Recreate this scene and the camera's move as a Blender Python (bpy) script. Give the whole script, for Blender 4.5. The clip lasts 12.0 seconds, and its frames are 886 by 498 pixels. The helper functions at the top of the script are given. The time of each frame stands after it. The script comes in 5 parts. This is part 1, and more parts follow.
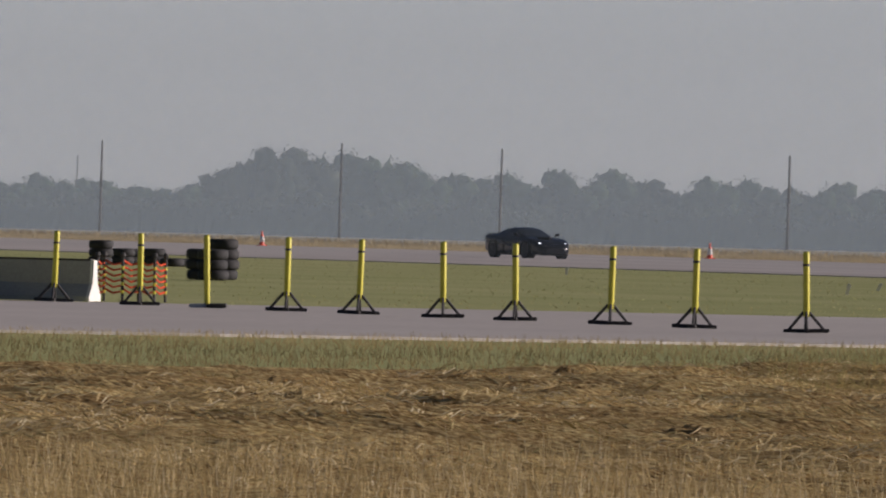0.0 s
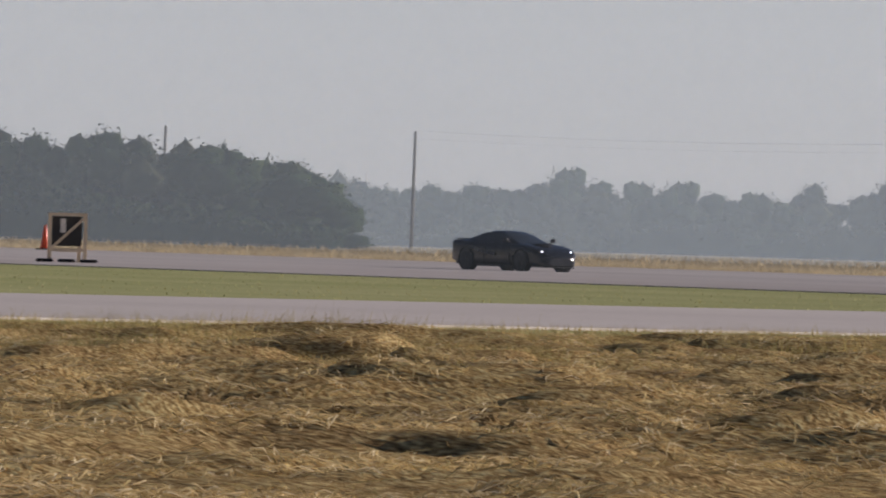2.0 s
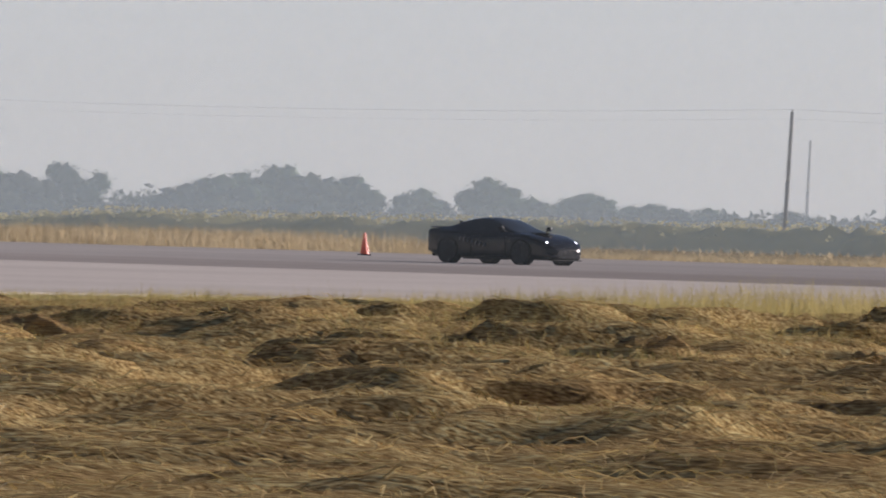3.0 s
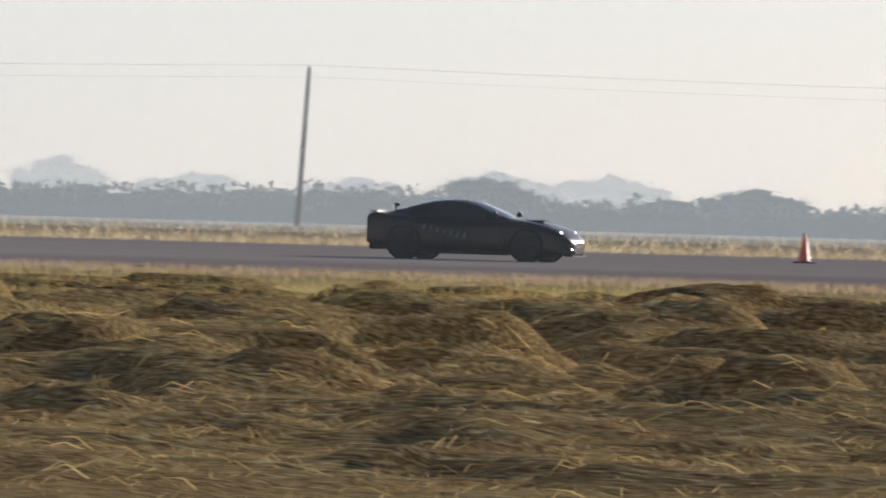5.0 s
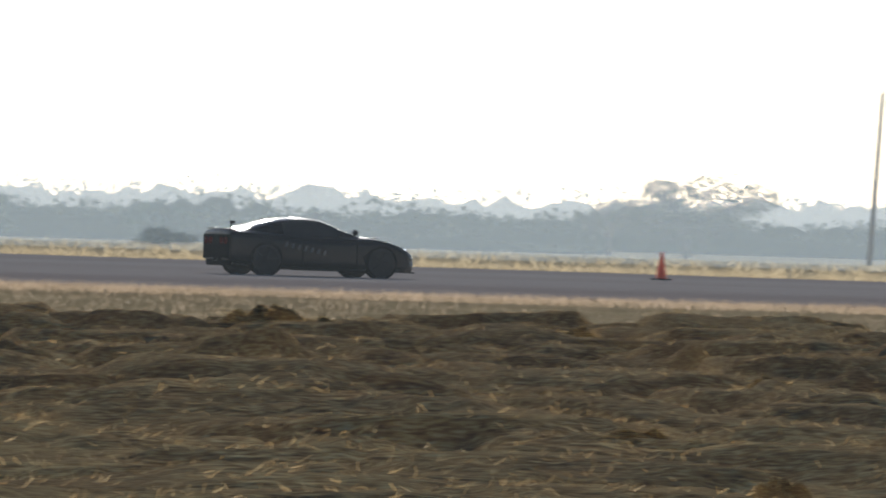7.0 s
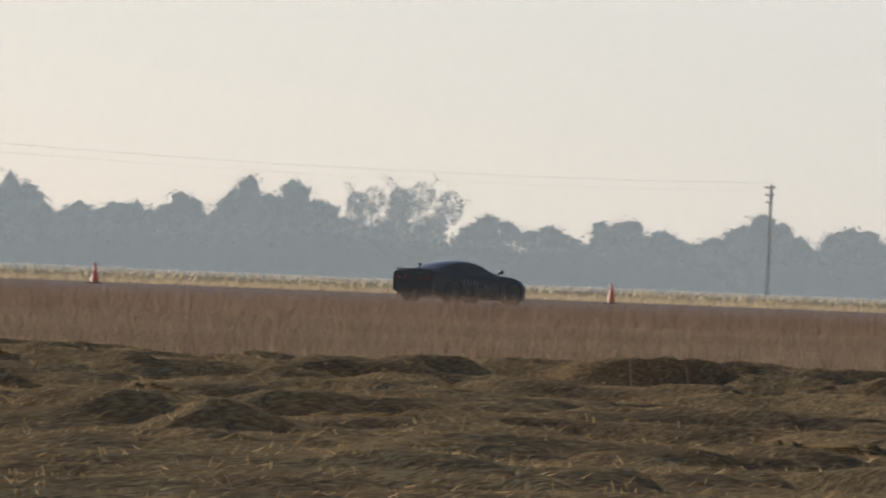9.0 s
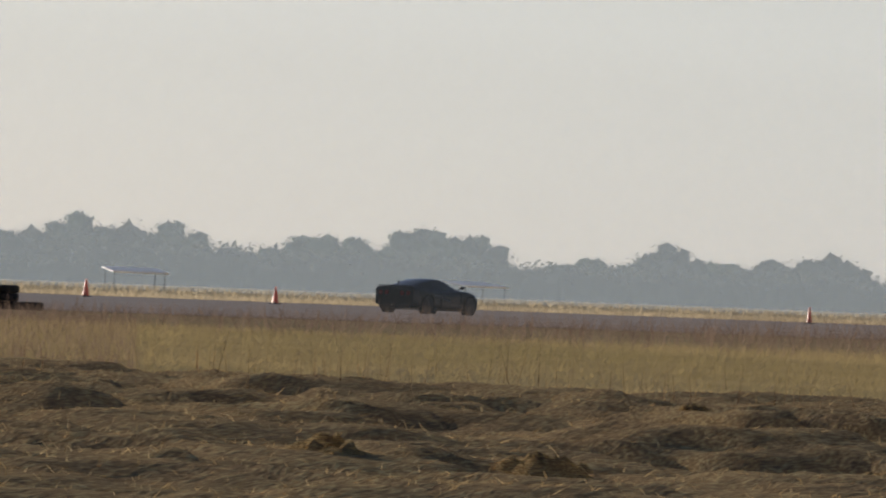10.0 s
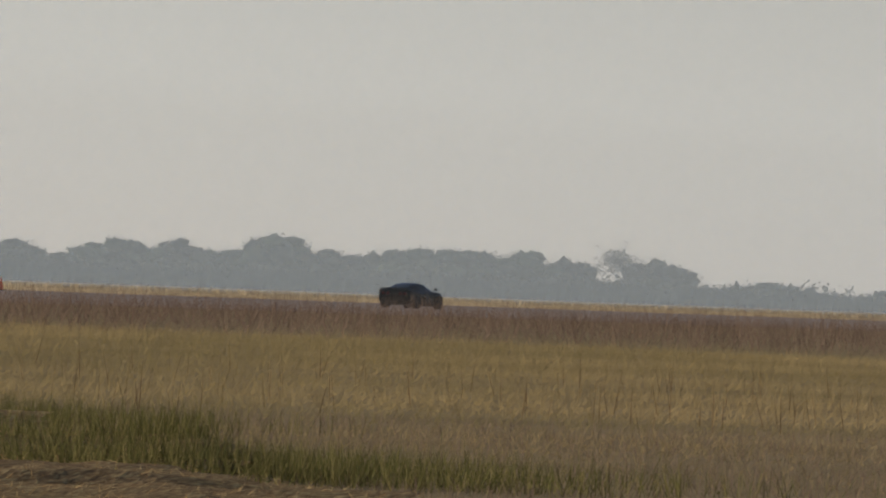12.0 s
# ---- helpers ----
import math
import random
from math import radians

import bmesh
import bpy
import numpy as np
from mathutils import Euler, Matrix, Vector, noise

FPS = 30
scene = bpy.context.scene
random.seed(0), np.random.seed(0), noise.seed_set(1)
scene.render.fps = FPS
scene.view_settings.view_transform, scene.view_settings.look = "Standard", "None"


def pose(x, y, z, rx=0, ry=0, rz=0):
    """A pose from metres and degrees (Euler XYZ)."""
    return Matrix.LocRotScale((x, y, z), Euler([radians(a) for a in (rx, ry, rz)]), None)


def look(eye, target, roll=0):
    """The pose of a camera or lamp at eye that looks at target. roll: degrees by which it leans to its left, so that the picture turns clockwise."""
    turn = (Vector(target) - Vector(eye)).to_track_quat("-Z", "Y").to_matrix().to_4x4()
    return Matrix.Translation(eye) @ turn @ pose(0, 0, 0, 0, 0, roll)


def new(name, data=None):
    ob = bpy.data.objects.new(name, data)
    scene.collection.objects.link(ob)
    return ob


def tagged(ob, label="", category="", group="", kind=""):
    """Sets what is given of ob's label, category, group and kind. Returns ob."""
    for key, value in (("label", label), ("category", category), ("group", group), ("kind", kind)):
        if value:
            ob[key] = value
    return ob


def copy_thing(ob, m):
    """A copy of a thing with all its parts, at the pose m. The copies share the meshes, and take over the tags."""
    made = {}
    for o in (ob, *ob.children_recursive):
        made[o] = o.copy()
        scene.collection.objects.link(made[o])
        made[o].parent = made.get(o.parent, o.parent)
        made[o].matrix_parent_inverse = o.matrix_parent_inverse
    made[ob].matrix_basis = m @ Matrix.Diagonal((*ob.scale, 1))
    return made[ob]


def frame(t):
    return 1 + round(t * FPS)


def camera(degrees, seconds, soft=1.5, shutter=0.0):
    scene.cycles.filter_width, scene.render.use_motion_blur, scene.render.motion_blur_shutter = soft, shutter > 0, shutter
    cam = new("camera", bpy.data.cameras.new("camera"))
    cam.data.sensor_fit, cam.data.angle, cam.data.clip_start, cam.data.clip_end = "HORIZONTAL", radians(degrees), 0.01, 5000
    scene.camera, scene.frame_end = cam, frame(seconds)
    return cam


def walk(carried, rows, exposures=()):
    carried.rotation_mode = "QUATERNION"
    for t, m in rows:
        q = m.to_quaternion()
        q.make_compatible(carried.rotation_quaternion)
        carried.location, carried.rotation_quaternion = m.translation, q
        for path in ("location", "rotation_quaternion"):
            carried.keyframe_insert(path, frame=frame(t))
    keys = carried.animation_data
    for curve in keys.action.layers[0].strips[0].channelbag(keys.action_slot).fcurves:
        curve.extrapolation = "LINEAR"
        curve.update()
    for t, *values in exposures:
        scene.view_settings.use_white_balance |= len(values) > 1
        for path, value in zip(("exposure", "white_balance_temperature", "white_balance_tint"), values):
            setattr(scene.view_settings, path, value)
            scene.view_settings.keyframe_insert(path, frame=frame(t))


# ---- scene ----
EYE = Vector((0.0, 0.0, 1.25))


def aim(azimuth, pitch):
    """A point far off: azimuth clockwise from +y, pitch upwards, in degrees."""
    a, p = radians(azimuth), radians(pitch)
    return EYE + 100 * Vector((math.sin(a) * math.cos(p), math.cos(a) * math.cos(p), math.sin(p)))


cam = camera(5.139, 12.0, soft=2.0, shutter=0.04)
walk(cam, [(t, look(EYE, aim(a, p), roll)) for t, a, p, roll in [
    (0.0, -60.949, -0.133, 1.43), (0.1, -60.483, -0.127, 1.45), (0.2, -60.021, -0.121, 1.48), (0.3, -59.555, -0.115, 1.50),
    (0.4, -59.090, -0.110, 1.53), (0.5, -58.630, -0.104, 1.55), (0.6, -58.175, -0.100, 1.54), (0.7, -57.706, -0.096, 1.53),
    (0.8, -57.230, -0.092, 1.52), (0.9, -56.771, -0.088, 1.51), (1.0, -56.292, -0.084, 1.50), (1.1, -55.820, -0.085, 1.51),
    (1.2, -55.347, -0.085, 1.52), (1.3, -54.842, -0.086, 1.53), (1.4, -54.305, -0.087, 1.54), (1.5, -53.757, -0.087, 1.55),
    (1.6, -53.180, -0.092, 1.57), (1.7, -52.579, -0.097, 1.59), (1.8, -51.946, -0.101, 1.61), (1.9, -51.297, -0.106, 1.63),
    (2.0, -50.621, -0.111, 1.65), (2.1, -49.906, -0.118, 1.66), (2.2, -49.192, -0.125, 1.67), (2.3, -48.421, -0.132, 1.68),
    (2.4, -47.647, -0.139, 1.69), (2.5, -46.840, -0.146, 1.70), (2.6, -46.027, -0.154, 1.66), (2.7, -45.151, -0.161, 1.62),
    (2.8, -44.275, -0.168, 1.58), (2.9, -43.360, -0.176, 1.54), (3.0, -42.445, -0.183, 1.50), (3.1, -41.511, -0.189, 1.49),
    (3.2, -40.530, -0.194, 1.48), (3.3, -39.523, -0.200, 1.47), (3.4, -38.483, -0.205, 1.46), (3.5, -37.424, -0.210, 1.45),
    (3.6, -36.325, -0.215, 1.46), (3.7, -35.174, -0.220, 1.47), (4.0, -31.285, -0.233, 1.49), (4.3, -27.032, -0.247, 1.52),
    (4.6, -22.409, -0.261, 1.54), (4.9, -17.430, -0.275, 1.57), (5.1, -13.929, -0.285, 1.58), (5.3, -10.302, -0.294, 1.60),
    (5.4, -8.419, -0.294, 1.62), (5.5, -6.484, -0.293, 1.65), (5.6, -4.589, -0.284, 1.67), (5.7, -2.719, -0.275, 1.70),
    (5.8, -0.889, -0.272, 1.72), (5.9, 0.928, -0.269, 1.73), (6.0, 2.732, -0.266, 1.75), (6.1, 4.526, -0.261, 1.74),
    (6.2, 6.329, -0.256, 1.73), (6.3, 8.133, -0.250, 1.72), (6.4, 9.963, -0.245, 1.71), (6.5, 11.783, -0.240, 1.70),
    (6.6, 13.653, -0.221, 1.73), (6.7, 15.667, -0.202, 1.76), (6.8, 17.720, -0.183, 1.79), (6.9, 19.881, -0.164, 1.82),
    (7.0, 22.029, -0.145, 1.85), (7.1, 23.931, -0.130, 1.90), (7.2, 25.627, -0.116, 1.95), (7.5, 30.044, -0.090, 2.05),
    (7.8, 34.097, -0.065, 2.16), (8.1, 37.782, -0.040, 2.26), (8.4, 41.107, -0.015, 2.36), (8.6, 43.135, 0.002, 2.43),
    (8.8, 45.019, 0.018, 2.50), (8.9, 46.318, 0.046, 2.50), (9.0, 47.512, 0.073, 2.50), (9.1, 48.663, 0.095, 2.46),
    (9.2, 49.722, 0.118, 2.42), (9.3, 50.847, 0.140, 2.38), (9.4, 52.018, 0.162, 2.34), (9.5, 53.156, 0.184, 2.30),
    (9.6, 53.989, 0.184, 2.32), (9.7, 54.478, 0.183, 2.34), (9.8, 54.727, 0.183, 2.36), (10.0, 55.760, 0.182, 2.40),
    (10.2, 57.390, 0.198, 2.48), (10.4, 58.915, 0.215, 2.56), (10.5, 59.336, 0.223, 2.60), (10.6, 59.601, 0.220, 2.63),
    (10.8, 60.293, 0.212, 2.69), (11.0, 61.396, 0.205, 2.75), (11.2, 62.526, 0.209, 2.69), (11.4, 63.516, 0.213, 2.63),
    (11.6, 64.389, 0.213, 2.54), (11.8, 65.235, 0.211, 2.42), (12.0, 66.054, 0.208, 2.30),
]], exposures=[
    (0.0, 0.14, 5750, 22), (2.0, 0.56, 5750, 22), (3.5, 0.82, 5800, 21), (5.3, 1.02, 5800, 16), (5.7, 1.1, 5750, 14), (6.0, 1.32, 5700, 12), (6.5, 1.25, 5650, 12), (7.2, 1.15, 5600, 11),
    (8.8, 0.77, 5900, 16), (9.5, 0.77, 5950, 16), (10.5, 0.60, 6050, 17), (12.0, 0.50, 6150, 17),
])

# ---- light ----
SUN_AZ, SUN_EL = 18.0, 14.5
world = bpy.data.worlds.new("morning_sky")
scene.world = world
world.use_nodes = True
wn = world.node_tree
wn.nodes.clear()
sky_node = wn.nodes.new("ShaderNodeTexSky")
sky_node.sky_type = "NISHITA"
sky_node.sun_disc = False
sky_node.sun_elevation, sky_node.sun_rotation = radians(SUN_EL), radians(SUN_AZ)
sky_node.altitude, sky_node.air_density, sky_node.dust_density, sky_node.ozone_density = 0.0, 0.75, 0.9, 2.2
sky_bg = wn.nodes.new("ShaderNodeBackground")
sky_bg.inputs["Strength"].default_value = 0.0265
sky_out = wn.nodes.new("ShaderNodeOutputWorld")
wn.links.new(sky_node.outputs[0], sky_bg.inputs[0])
wn.links.new(sky_bg.outputs[0], sky_out.inputs[0])

sun = new("sun", bpy.data.lights.new("sun", "SUN"))
sun.data.energy, sun.data.angle, sun.data.color = 5.0, radians(0.6), (1.0, 0.86, 0.68)
sa, se = radians(SUN_AZ), radians(SUN_EL)
SUN_WAY = Vector((math.sin(sa) * math.cos(se), math.cos(sa) * math.cos(se), math.sin(se)))
sun.matrix_world = look(SUN_WAY * 50, (0, 0, 0))

# ---- materials ----


def material(name):
    m = bpy.data.materials.new(name)
    m.use_nodes = True
    nt = m.node_tree
    return m, nt, nt.nodes["Principled BSDF"]


def ramp(nt, source, stops):
    r = nt.nodes.new("ShaderNodeValToRGB")
    while len(r.color_ramp.elements) < len(stops):
        r.color_ramp.elements.new(0.5)
    for e, (p, c) in zip(r.color_ramp.elements, stops):
        e.position, e.color = p, (*c, 1)
    nt.links.new(source, r.inputs[0])
    return r.outputs[0]


def noise_of(nt, scale, detail=4.0, stretch=None):
    co = nt.nodes.new("ShaderNodeTexCoord")
    n = nt.nodes.new("ShaderNodeTexNoise")
    n.inputs["Scale"].default_value, n.inputs["Detail"].default_value = scale, detail
    if stretch:
        mp = nt.nodes.new("ShaderNodeMapping")
        mp.inputs["Scale"].default_value = stretch
        nt.links.new(co.outputs["Object"], mp.inputs[0])
        nt.links.new(mp.outputs[0], n.inputs["Vector"])
    else:
        nt.links.new(co.outputs["Object"], n.inputs["Vector"])
    return n.outputs["Fac"]


def mixed(nt, fac, a, b, mode="MIX"):
    x = nt.nodes.new("ShaderNodeMix")
    x.data_type, x.blend_type = "RGBA", mode
    if isinstance(fac, float):
        x.inputs[0].default_value = fac
    else:
        nt.links.new(fac, x.inputs[0])
    nt.links.new(a, x.inputs[6])
    nt.links.new(b, x.inputs[7])
    return x.outputs[2]


def surface(name, dark, light, scale, big=None, rough=0.8, metal=0.0, bump=0.2, fine=None, stretch=None, spec=0.5):
    """A two-scale procedural surface: large stains and fine grain."""
    m, nt, b = material(name)
    mid = tuple((p + q) / 2 for p, q in zip(dark, light))
    a = ramp(nt, noise_of(nt, scale, 5, stretch), [(0.3, dark), (0.7, light)])
    fine_fac = noise_of(nt, fine or scale * 9, 3, stretch)
    c = ramp(nt, fine_fac, [(0.25, tuple(v * 0.72 for v in mid)), (0.75, tuple(min(1, v * 1.28) for v in mid))])
    nt.links.new(mixed(nt, 0.4, a, c), b.inputs["Base Color"])
    b.inputs["Roughness"].default_value, b.inputs["Metallic"].default_value = rough, metal
    b.inputs["Specular IOR Level"].default_value = spec
    if spec < 0.1:
        b.inputs["Diffuse Roughness"].default_value = 0.6
    if bump:
        bp = nt.nodes.new("ShaderNodeBump")
        bp.inputs["Strength"].default_value, bp.inputs["Distance"].default_value = bump, 0.02
        nt.links.new(fine_fac, bp.inputs["Height"])
        nt.links.new(bp.outputs[0], b.inputs["Normal"])
    return m


def tone_stretch(m, x0, x1, tone, share=0.85, scale=0.12):
    """Another tone mixed into a surface along x, fading in from x0 to x1."""
    nt = m.node_tree
    b = nt.nodes["Principled BSDF"]
    old = b.inputs["Base Color"].links[0].from_socket
    co, xyz, fade = nt.nodes.new("ShaderNodeTexCoord"), nt.nodes.new("ShaderNodeSeparateXYZ"), nt.nodes.new("ShaderNodeMapRange")
    for k, value in enumerate((x0, x1, 0.0, share)):
        fade.inputs[k + 1].default_value = value
    nt.links.new(co.outputs["Object"], xyz.inputs[0])
    nt.links.new(xyz.outputs[0], fade.inputs[0])
    pale = ramp(nt, noise_of(nt, scale, 4, (0.25, 1, 1)), [(0.3, tuple(v * 0.8 for v in tone)), (0.7, tone)])
    nt.links.new(mixed(nt, fade.outputs[0], old, pale), b.inputs["Base Color"])


def blade_material(name, stops, patch_scale=0.08, patch=None, through_light=0.27, rough=0.6):
    """Grass, straw or leaves: each blade its own tone, drifting from patch to patch, letting some light through."""
    m, nt, b = material(name)
    geo = nt.nodes.new("ShaderNodeNewGeometry")
    each = ramp(nt, geo.outputs["Random Per Island"], stops)
    if patch:
        co = ramp(nt, noise_of(nt, patch_scale, 3), [(0.35, patch[0]), (0.65, patch[1])])
        each = mixed(nt, 0.6, each, co)
    nt.links.new(each, b.inputs["Base Color"])
    b.inputs["Roughness"].default_value = rough
    b.inputs["Specular IOR Level"].default_value = 0.0
    b.inputs["Diffuse Roughness"].default_value = 1.0
    tr = nt.nodes.new("ShaderNodeBsdfTranslucent")
    nt.links.new(each, tr.inputs[0])
    mx = nt.nodes.new("ShaderNodeMixShader")
    mx.inputs[0].default_value = through_light
    out = nt.nodes["Material Output"]
    nt.links.new(b.outputs[0], mx.inputs[1])
    nt.links.new(tr.outputs[0], mx.inputs[2])
    nt.links.new(mx.outputs[0], out.inputs["Surface"])
    return m


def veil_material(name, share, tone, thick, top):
    """A flat sheet standing in for haze, fading out with height: most light passes, a share is scattered forwards and
    back.
    """
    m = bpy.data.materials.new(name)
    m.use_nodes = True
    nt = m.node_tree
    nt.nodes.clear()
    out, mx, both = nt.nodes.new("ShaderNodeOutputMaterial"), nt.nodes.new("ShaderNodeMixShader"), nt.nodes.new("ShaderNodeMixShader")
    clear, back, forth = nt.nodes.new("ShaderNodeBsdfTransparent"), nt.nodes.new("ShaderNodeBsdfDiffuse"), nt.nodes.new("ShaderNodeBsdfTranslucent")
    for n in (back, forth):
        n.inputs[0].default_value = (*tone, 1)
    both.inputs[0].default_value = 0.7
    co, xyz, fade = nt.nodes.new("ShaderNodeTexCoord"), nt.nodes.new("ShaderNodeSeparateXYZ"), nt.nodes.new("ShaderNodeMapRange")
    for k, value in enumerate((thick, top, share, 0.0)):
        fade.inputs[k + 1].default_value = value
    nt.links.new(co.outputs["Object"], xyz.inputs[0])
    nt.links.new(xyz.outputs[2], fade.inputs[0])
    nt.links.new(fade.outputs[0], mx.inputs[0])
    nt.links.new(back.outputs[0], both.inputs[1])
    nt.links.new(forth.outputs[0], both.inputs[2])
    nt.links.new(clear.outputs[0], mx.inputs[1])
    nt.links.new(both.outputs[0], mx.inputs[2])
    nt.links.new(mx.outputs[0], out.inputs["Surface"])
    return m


def litter_material(name, gap, mid, straw, patch_lo, patch_hi, fine):
    """Ground under cut hay: dark gaps, brown litter and pale stalks, drifting from olive to gold."""
    m, nt, b = material(name)
    lay = (0.3, 1.0, 1.6)
    lit = noise_of(nt, fine, 6, lay)
    a = ramp(nt, lit, [(0.32, gap), (0.49, mid), (0.66, straw)])
    p = ramp(nt, noise_of(nt, 0.7, 4), [(0.35, patch_lo), (0.65, patch_hi)])
    nt.links.new(mixed(nt, 0.75, a, p, "OVERLAY"), b.inputs["Base Color"])
    b.inputs["Roughness"].default_value, b.inputs["Specular IOR Level"].default_value = 0.95, 0.0
    b.inputs["Diffuse Roughness"].default_value = 0.78
    low, high = nt.nodes.new("ShaderNodeBump"), nt.nodes.new("ShaderNodeBump")
    low.inputs["Strength"].default_value, low.inputs["Distance"].default_value = 0.5, 0.04
    high.inputs["Strength"].default_value, high.inputs["Distance"].default_value = 0.5, 0.012
    nt.links.new(noise_of(nt, fine * 0.25, 6, lay), low.inputs["Height"])
    nt.links.new(lit, high.inputs["Height"])
    nt.links.new(low.outputs[0], high.inputs["Normal"])
    nt.links.new(high.outputs[0], b.inputs["Normal"])
    return m


M_SOIL = litter_material("mown_field", (0.14, 0.095, 0.05), (0.42, 0.31, 0.155), (0.80, 0.68, 0.40), (0.40, 0.345, 0.25), (0.66, 0.61, 0.45), 30.0)
M_TURF = surface("short_turf", (0.38, 0.41, 0.17), (0.56, 0.55, 0.27), 0.12, fine=6, rough=0.95, bump=0.6, spec=0.0)
M_DRY = surface("dry_turf", (0.42, 0.345, 0.21), (0.58, 0.49, 0.31), 0.1, fine=5, rough=0.95, bump=0.6, spec=0.0)
M_MEADOW = surface("meadow_soil", (0.30, 0.25, 0.145), (0.43, 0.36, 0.215), 0.2, fine=6, rough=0.95, bump=0.6, spec=0.0)
M_RUNWAY = surface("runway_asphalt", (0.33, 0.295, 0.265), (0.44, 0.40, 0.365), 0.05, fine=4, rough=0.85, bump=0.15, stretch=(0.2, 1, 1), spec=0.0)


M_TAXI = surface("taxiway_concrete", (0.43, 0.395, 0.355), (0.56, 0.52, 0.47), 0.09, fine=4, rough=0.7, bump=0.15, spec=0.5)
M_STRAW = blade_material("cut_straw", [(0.0, (0.28, 0.18, 0.085)), (0.45, (0.58, 0.44, 0.21)), (0.85, (0.74, 0.60, 0.32)), (1.0, (0.90, 0.82, 0.57))],
                         1.1, ((0.30, 0.20, 0.10), (0.76, 0.62, 0.34)), through_light=0.2)
M_HAY = blade_material("raked_hay", [(0.0, (0.22, 0.18, 0.08)), (0.45, (0.46, 0.37, 0.16)), (0.85, (0.68, 0.56, 0.27)), (1.0, (0.84, 0.75, 0.48))],
                       0.8, ((0.22, 0.20, 0.08), (0.74, 0.60, 0.31)), through_light=0.2)
M_PALE = blade_material("pale_straw", [(0.0, (0.46, 0.36, 0.17)), (0.6, (0.70, 0.58, 0.31)), (1.0, (0.88, 0.80, 0.55))], through_light=0.2)
# Darker, duller stalks for the eastern part of the field.
M_DULL = blade_material("dull_hay", [(0.0, (0.20, 0.15, 0.08)), (0.6, (0.36, 0.28, 0.145)), (1.0, (0.60, 0.50, 0.30))],
                        0.8, ((0.22, 0.17, 0.085), (0.46, 0.36, 0.19)), through_light=0.2)
# Paler runway tone to the west, browner field tone to the east.
tone_stretch(M_RUNWAY, -120.0, -210.0, (0.68, 0.63, 0.575))
tone_stretch(M_SOIL, -25.0, 30.0, (0.40, 0.305, 0.20), 0.45, 2.0)
M_SHORT = blade_material("short_grass", [(0.0, (0.34, 0.36, 0.16)), (0.6, (0.52, 0.51, 0.25)), (1.0, (0.70, 0.63, 0.37))], 0.06, ((0.38, 0.42, 0.18), (0.60, 0.54, 0.28)))
M_DRYG = blade_material("dry_grass", [(0.0, (0.42, 0.34, 0.20)), (0.6, (0.62, 0.53, 0.34)), (1.0, (0.80, 0.71, 0.50))], 0.05, ((0.52, 0.43, 0.26), (0.72, 0.63, 0.43)))
M_GOLD = blade_material("uncut_grass", [(0.0, (0.34, 0.31, 0.12)), (0.6, (0.56, 0.50, 0.21)), (1.0, (0.76, 0.68, 0.36))], 0.15, ((0.40, 0.37, 0.15), (0.68, 0.58, 0.28)))
M_TALL = blade_material("tall_grass", [(0.0, (0.28, 0.235, 0.115)), (0.5, (0.40, 0.335, 0.165)), (1.0, (0.54, 0.45, 0.25))], 0.09, ((0.20, 0.185, 0.085), (0.60, 0.47, 0.24)))
M_RED = blade_material("red_grass", [(0.0, (0.165, 0.12, 0.095)), (0.6, (0.25, 0.19, 0.145)), (1.0, (0.36, 0.285, 0.22))], 0.05, ((0.175, 0.125, 0.10), (0.31, 0.24, 0.18)))
M_PINK = blade_material("pink_grass", [(0.0, (0.34, 0.27, 0.19)), (0.6, (0.50, 0.41, 0.31)), (1.0, (0.66, 0.56, 0.44))], 0.08, ((0.40, 0.32, 0.23), (0.60, 0.50, 0.38)))
M_LOW = blade_material("low_meadow", [(0.0, (0.17, 0.145, 0.075)), (0.6, (0.27, 0.22, 0.115)), (1.0, (0.42, 0.34, 0.20))], 0.3, ((0.16, 0.15, 0.07), (0.36, 0.28, 0.15)))
M_OLIVE = blade_material("tussock_grass", [(0.0, (0.26, 0.24, 0.09)), (0.6, (0.46, 0.40, 0.16)), (1.0, (0.70, 0.60, 0.30))], 0.5, ((0.24, 0.23, 0.09), (0.58, 0.49, 0.21)))
# Green blades darkened to carry the shade on the clumps' near side.
M_SHADED_CLUMP = blade_material("shaded_clump", [(0.0, (0.075, 0.085, 0.03)), (0.6, (0.16, 0.16, 0.06)), (1.0, (0.30, 0.26, 0.11))])
M_STEM = blade_material("seed_stem", [(0.0, (0.08, 0.05, 0.03)), (1.0, (0.22, 0.15, 0.08))])
M_LEAF = blade_material("oak_leaf", [(0.0, (0.018, 0.036, 0.018)), (0.6, (0.05, 0.082, 0.036)), (1.0, (0.11, 0.15, 0.06))], through_light=0.15)
M_LEAF_DRY = blade_material("brush_leaf", [(0.0, (0.022, 0.034, 0.020)), (0.6, (0.056, 0.066, 0.038)), (1.0, (0.115, 0.120, 0.065))], through_light=0.15)
M_BARK = surface("bark", (0.06, 0.045, 0.035), (0.13, 0.10, 0.08), 3, rough=0.95)
M_POLE = surface("weathered_pole", (0.09, 0.075, 0.06), (0.17, 0.15, 0.13), 1.5, rough=0.9, stretch=(1, 1, 0.1))
M_WIRE = surface("wire", (0.06, 0.06, 0.06), (0.09, 0.09, 0.09), 3, rough=0.6, bump=0)
M_YELLOW = surface("yellow_paint", (0.55, 0.50, 0.03), (0.72, 0.66, 0.05), 4, rough=0.45, bump=0.05)
M_STEEL = surface("dark_steel", (0.03, 0.03, 0.032), (0.07, 0.065, 0.06), 6, rough=0.6, metal=0.3, bump=0.1)
